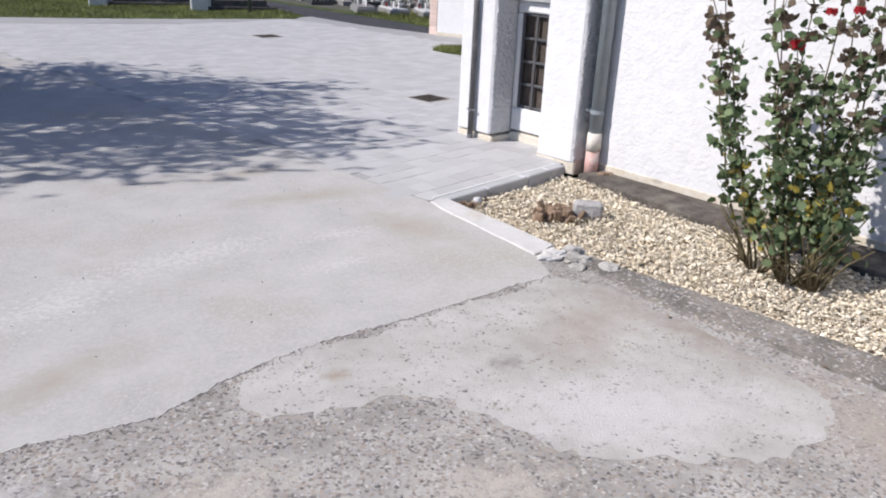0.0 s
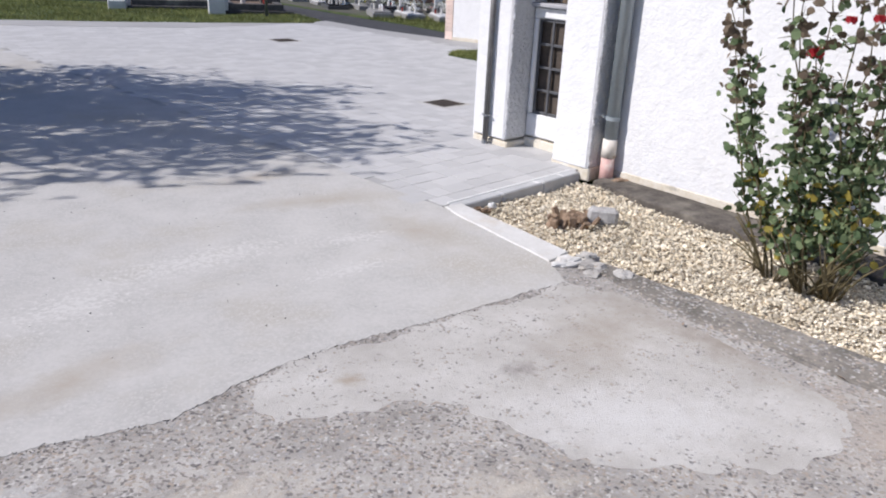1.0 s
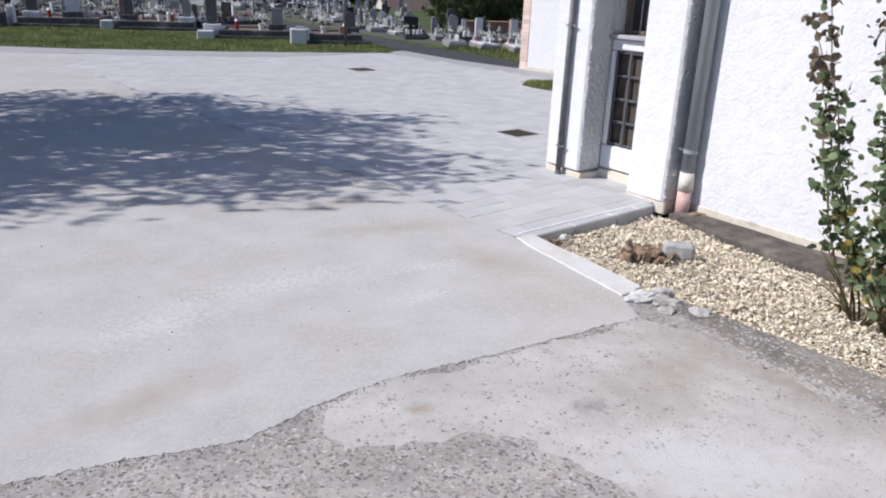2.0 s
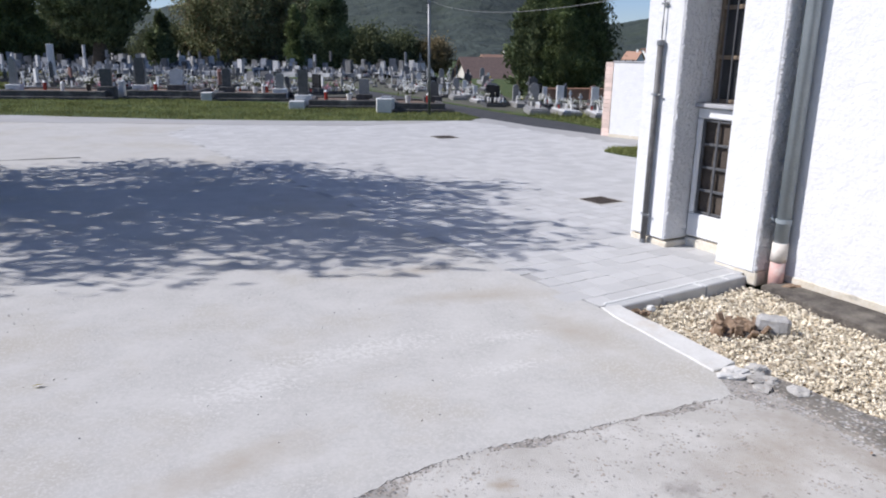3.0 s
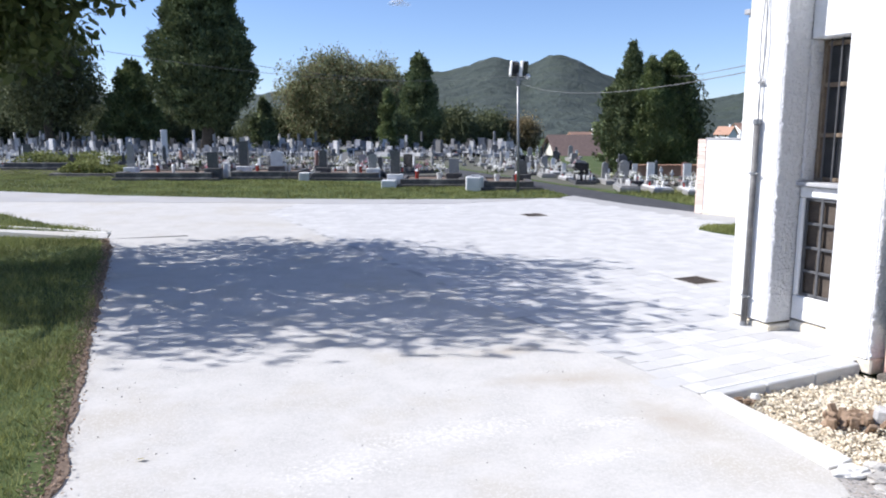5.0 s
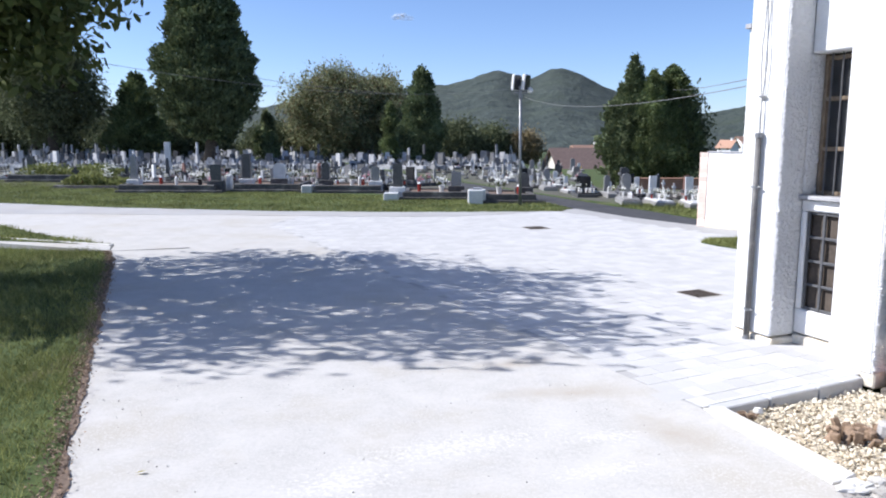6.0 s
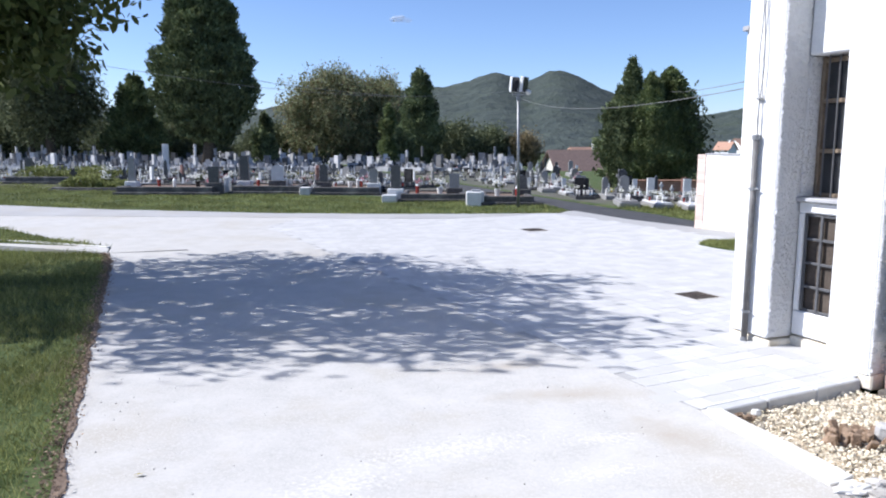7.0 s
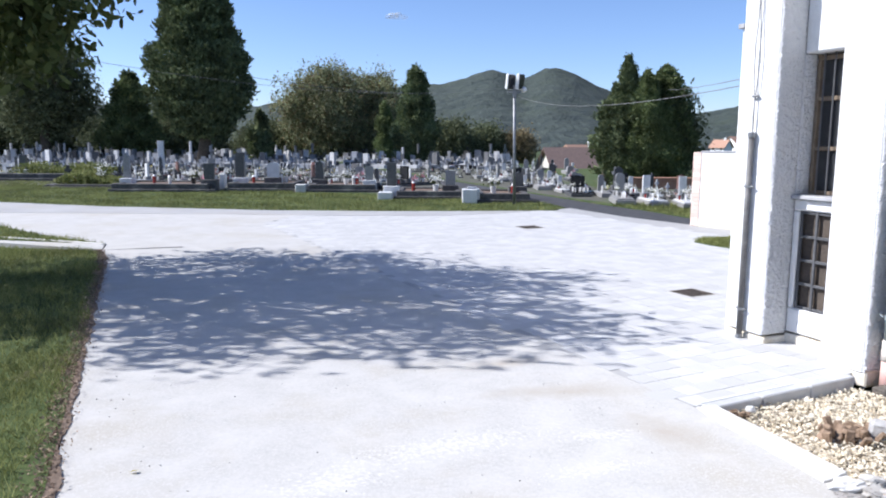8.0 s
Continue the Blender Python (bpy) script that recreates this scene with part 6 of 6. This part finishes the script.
def build_hills():
    """Wooded hills along the horizon, with a crest and folds."""
    def crest(u):
        """Height of the skyline over the eye, by u = x / y."""
        spots = [(-1.6, 0.030), (-0.62, 0.036), (-0.40, 0.046), (-0.27, 0.034), (-0.20, 0.052), (-0.08, 0.064), (-0.003, 0.073), (0.028, 0.077), (0.055, 0.089), (0.074, 0.0925), (0.09, 0.089), (0.113, 0.0795), (0.135, 0.091), (0.154, 0.0965),
                 (0.175, 0.091), (0.219, 0.070), (0.28, 0.046), (0.34, 0.036), (0.361, 0.038), (0.403, 0.048), (0.6, 0.07), (1.6, 0.05)]
        return float(np.interp(u, [s[0] for s in spots], [s[1] for s in spots]))

    us, steps = np.linspace(-1.6, 1.6, 460), 70
    near, far = 480.0, 1700.0
    verts, faces = [], []
    for i, u in enumerate(us):
        top = crest(u) + 0.3 * (crest(u - 0.008) + crest(u + 0.008) - 2 * crest(u))
        for j in range(steps):
            k = j / (steps - 1)
            y = near + (far - near) * k
            h = 1.6 + top * y * (k ** 0.8 if k < 1 else 1) * (1 if k > 0 else 0)
            fold = noise.noise(Vector((u * y * 0.006, y * 0.005, 3))) * 24 * k * (1 - k * 0.85)
            fine_ = noise.noise(Vector((u * y * 0.035, y * 0.03, 8))) * 4.0 * (0.3 + k) + noise.noise(Vector((u * y * 0.11, y * 0.05, 5))) * 3.0
            verts.append((u * y, y, h - 5.5 * (1 - k) + fold + fine_))
    for i in range(len(us) - 1):
        for j in range(steps - 1):
            a = i * steps + j
            faces.append((a, a + steps, a + steps + 1, a + 1))
    tagged(raw("hills", verts, faces, M["hazy_forest"], smooth=True), "wooded hills on the horizon, blue-green haze put into their colour", "hills", kind="structure")


build_hills()


def small_cloud():
    """One wisp of cloud high over the hills."""
    m_ = bpy.data.materials.new("thin_white_cloud")
    m_.use_nodes = True
    t = m_.node_tree
    where = t.nodes.new("ShaderNodeTexCoord").outputs["Object"]
    wisps = node(t, "ShaderNodeTexNoise", Scale=0.04, Detail=3.0)
    t.links.new(where, wisps.inputs["Vector"])
    thin = t.nodes.new("ShaderNodeMapRange")
    t.links.new(wisps.outputs["Fac"], thin.inputs["Value"])
    thin.inputs["From Min"].default_value, thin.inputs["From Max"].default_value, thin.inputs["To Max"].default_value = 0.35, 0.8, 0.4
    t.nodes["Principled BSDF"].inputs["Base Color"].default_value = (0.85, 0.86, 0.88, 1)
    t.links.new(thin.outputs["Result"], t.nodes["Principled BSDF"].inputs["Alpha"])
    bm = bmesh.new()
    for dx, dz, r in ((-15, 0, 6.5), (-8, 2, 8), (0, 1, 9), (8, 0, 8), (15, -1, 6), (3, 4, 6)):
        bmesh.ops.create_icosphere(bm, subdivisions=3, radius=r, matrix=Matrix.Translation((-78 + dx, 1500, 240 + dz)) @ Matrix.Diagonal((1.2, 0.8, 0.75, 1)))
    tagged(part("cloud", bm, m_, smooth=True), "small thin white cloud in the blue sky", "cloud", kind="structure")


small_cloud()


# ---- small things on the ground ----
def scatter_litter():
    pts = []
    for (x0, y0), (x1, y1) in zip(EDGE_L[1:7], EDGE_L[2:8]):
        n = int(520 * math.hypot(x1 - x0, y1 - y0))
        k = rng.uniform(0, 1, n)
        pts.append(np.stack([x0 + (x1 - x0) * k + rng.normal(-0.045, 0.045, n), y0 + (y1 - y0) * k, rng.uniform(0.012, 0.035, n)], 1))
    pts = np.concatenate(pts)
    v, f = leaves(pts, 0.019, 0.5, np.tile([1.0, 0.3, 0.0], (len(pts), 1)), 0.6)
    tagged(raw("leaf_litter", v, f, M["litter"]), "dry brown leaves and crumbs along the drive's edge", "leaf litter", kind="stuff")
    x, y = scatter([(-1.2, 2.6), (1.6, 3.2), (1.4, 4.4), (0.2, 6.5), (-2.6, 6.0), (-1.9, 4)], 190)
    c = np.stack([x, y, np.full(len(x), 0.003)], 1)
    v, f = leaves(c, 0.009, 0.2, np.tile([1.0, 0.3, 0.0], (len(x), 1)), 0.8)
    tagged(raw("crumbs", v, f, M["granite_dark"]), "dark crumbs scattered on the concrete", "crumbs", kind="stuff")
    bits = []
    for (x0, y0), (x1, y1) in zip(CRACK, CRACK[1:]):
        n = int(150 * math.hypot(x1 - x0, y1 - y0))
        k = rng.uniform(0, 1, n)
        bits.append(np.stack([x0 + (x1 - x0) * k, y0 + (y1 - y0) * k - np.abs(rng.normal(0, 0.03, n)), np.full(n, 0.003)], 1))
    bits = np.concatenate(bits)
    v, f = leaves(bits, 0.008, 0.3, np.tile([1.0, 0.3, 0.0], (len(bits), 1)), 0.9)
    tagged(raw("edge_crumbs", v, f, M["kerb_old"]), "dark grit along the broken concrete edge", "grit", kind="stuff")
    for x, y, turn in ((-1.42, 3.52, 0.3), (2.17, 2.59, 1.0), (2.52, 2.02, 2.0)):
        v, f = leaves(np.array([[x, y, 0.012]]), 0.045, 0.1, np.array([[math.cos(turn), math.sin(turn), 0.0]]), 0.5)
        tagged(raw("fallen_leaf", v, f, M["rose_yellow" if turn < 0.5 else "litter"]), "yellow fallen leaf on the concrete" if turn < 0.5 else "dry fallen leaf on the concrete", "leaf")


scatter_litter()
# thin asphalt-coloured sliver laid just above the drive
tagged(slab("open_joint", [(-4.80, 10.84), (-4.3, 10.98), (-3.74, 11.16), (-3.8, 11.23), (-4.35, 11.03)], 0.0025, 0.03, M["asphalt"]), "thin dark sliver across the concrete", "joint", kind="structure")

# soil margin between lawn and drive
margin = [(x + 0.02, y) for x, y in EDGE_L[1:]] + [(x - 0.055, y) for x, y in reversed(EDGE_L[1:])]
tagged(slab("soil_margin", ragged(margin, 0.05, 0.04, 2.0), 0.0095, 0.05, M["soil"]), "bare soil edge between lawn and drive", "soil", kind="structure")


# ---- paving stones ----
def build_pavers():
    """Courses of three lengths; those nearest the drive are pieces of their own."""
    turn = math.atan2(0.62, 1.24)
    c, s = math.cos(turn), math.sin(turn)
    ox, oy = 1.79, 4.53
    course, gap = 0.16, 0.0052
    meshes = {}
    singles, rest_v, rest_f = 0, [], []

    def shape(w, d):
        b, h = 0.0008, 0.05
        v = [(0, 0, -h), (w, 0, -h), (w, d, -h), (0, d, -h), (0, 0, -b), (w, 0, -b), (w, d, -b), (0, d, -b), (b, b, 0), (w - b, b, 0), (w - b, d - b, 0), (b, d - b, 0)]
        f = [(8, 9, 10, 11), (4, 5, 9, 8), (5, 6, 10, 9), (6, 7, 11, 10), (7, 4, 8, 11), (0, 1, 5, 4), (1, 2, 6, 5), (2, 3, 7, 6), (3, 0, 4, 7)]
        return v, f

    todo = []
    for j in range(-4, 96):
        x = -9.0 + rnd.uniform(0, 0.2)
        while x < 6.5:
            w = rnd.choice((0.16, 0.20, 0.24))
            mx, my = x + w / 2, j * course + course / 2
            todo.append((ox + mx * c - my * s, oy + mx * s + my * c, x, j * course, w))
            x += w
    px, py = np.array([t[0] for t in todo]), np.array([t[1] for t in todo])
    keep = inside(PAVED, px, py)
    for ok, (wx, wy, x, y, w) in zip(keep, todo):
        if not ok or (abs(wx - 2.80) < 0.19 and abs(wy - 7.90) < 0.19):
            continue
        lift = rnd.uniform(-0.001, 0.001)
        if wy < 6.55 and wx > 0.9 and singles < 300:
            if w not in meshes:
                me = bpy.data.meshes.new("paver")
                me.from_pydata(*[shape(w - gap, course - gap * 0.6)[0], [], shape(w - gap, course - gap * 0.6)[1]])
                meshes[w] = me
            ob = obj("paver", meshes[w], M["paver"], pavement)
            ob.matrix_basis = Matrix.Translation((ox + x * c - y * s, oy + x * s + y * c, lift)) @ Matrix.Rotation(turn, 4, "Z")
            singles += 1
        else:
            v, f = shape(w - gap, course - gap * 0.6)
            k = len(rest_v)
            rest_v += [(ox + (x + a) * c - (y + b) * s, oy + (x + a) * s + (y + b) * c, z + lift) for a, b, z in v]
            rest_f += [tuple(i + k for i in q) for q in f[:5]]
    tagged(raw("paving", rest_v, rest_f, M["pavers"], pavement), kind="stuff")


build_pavers()
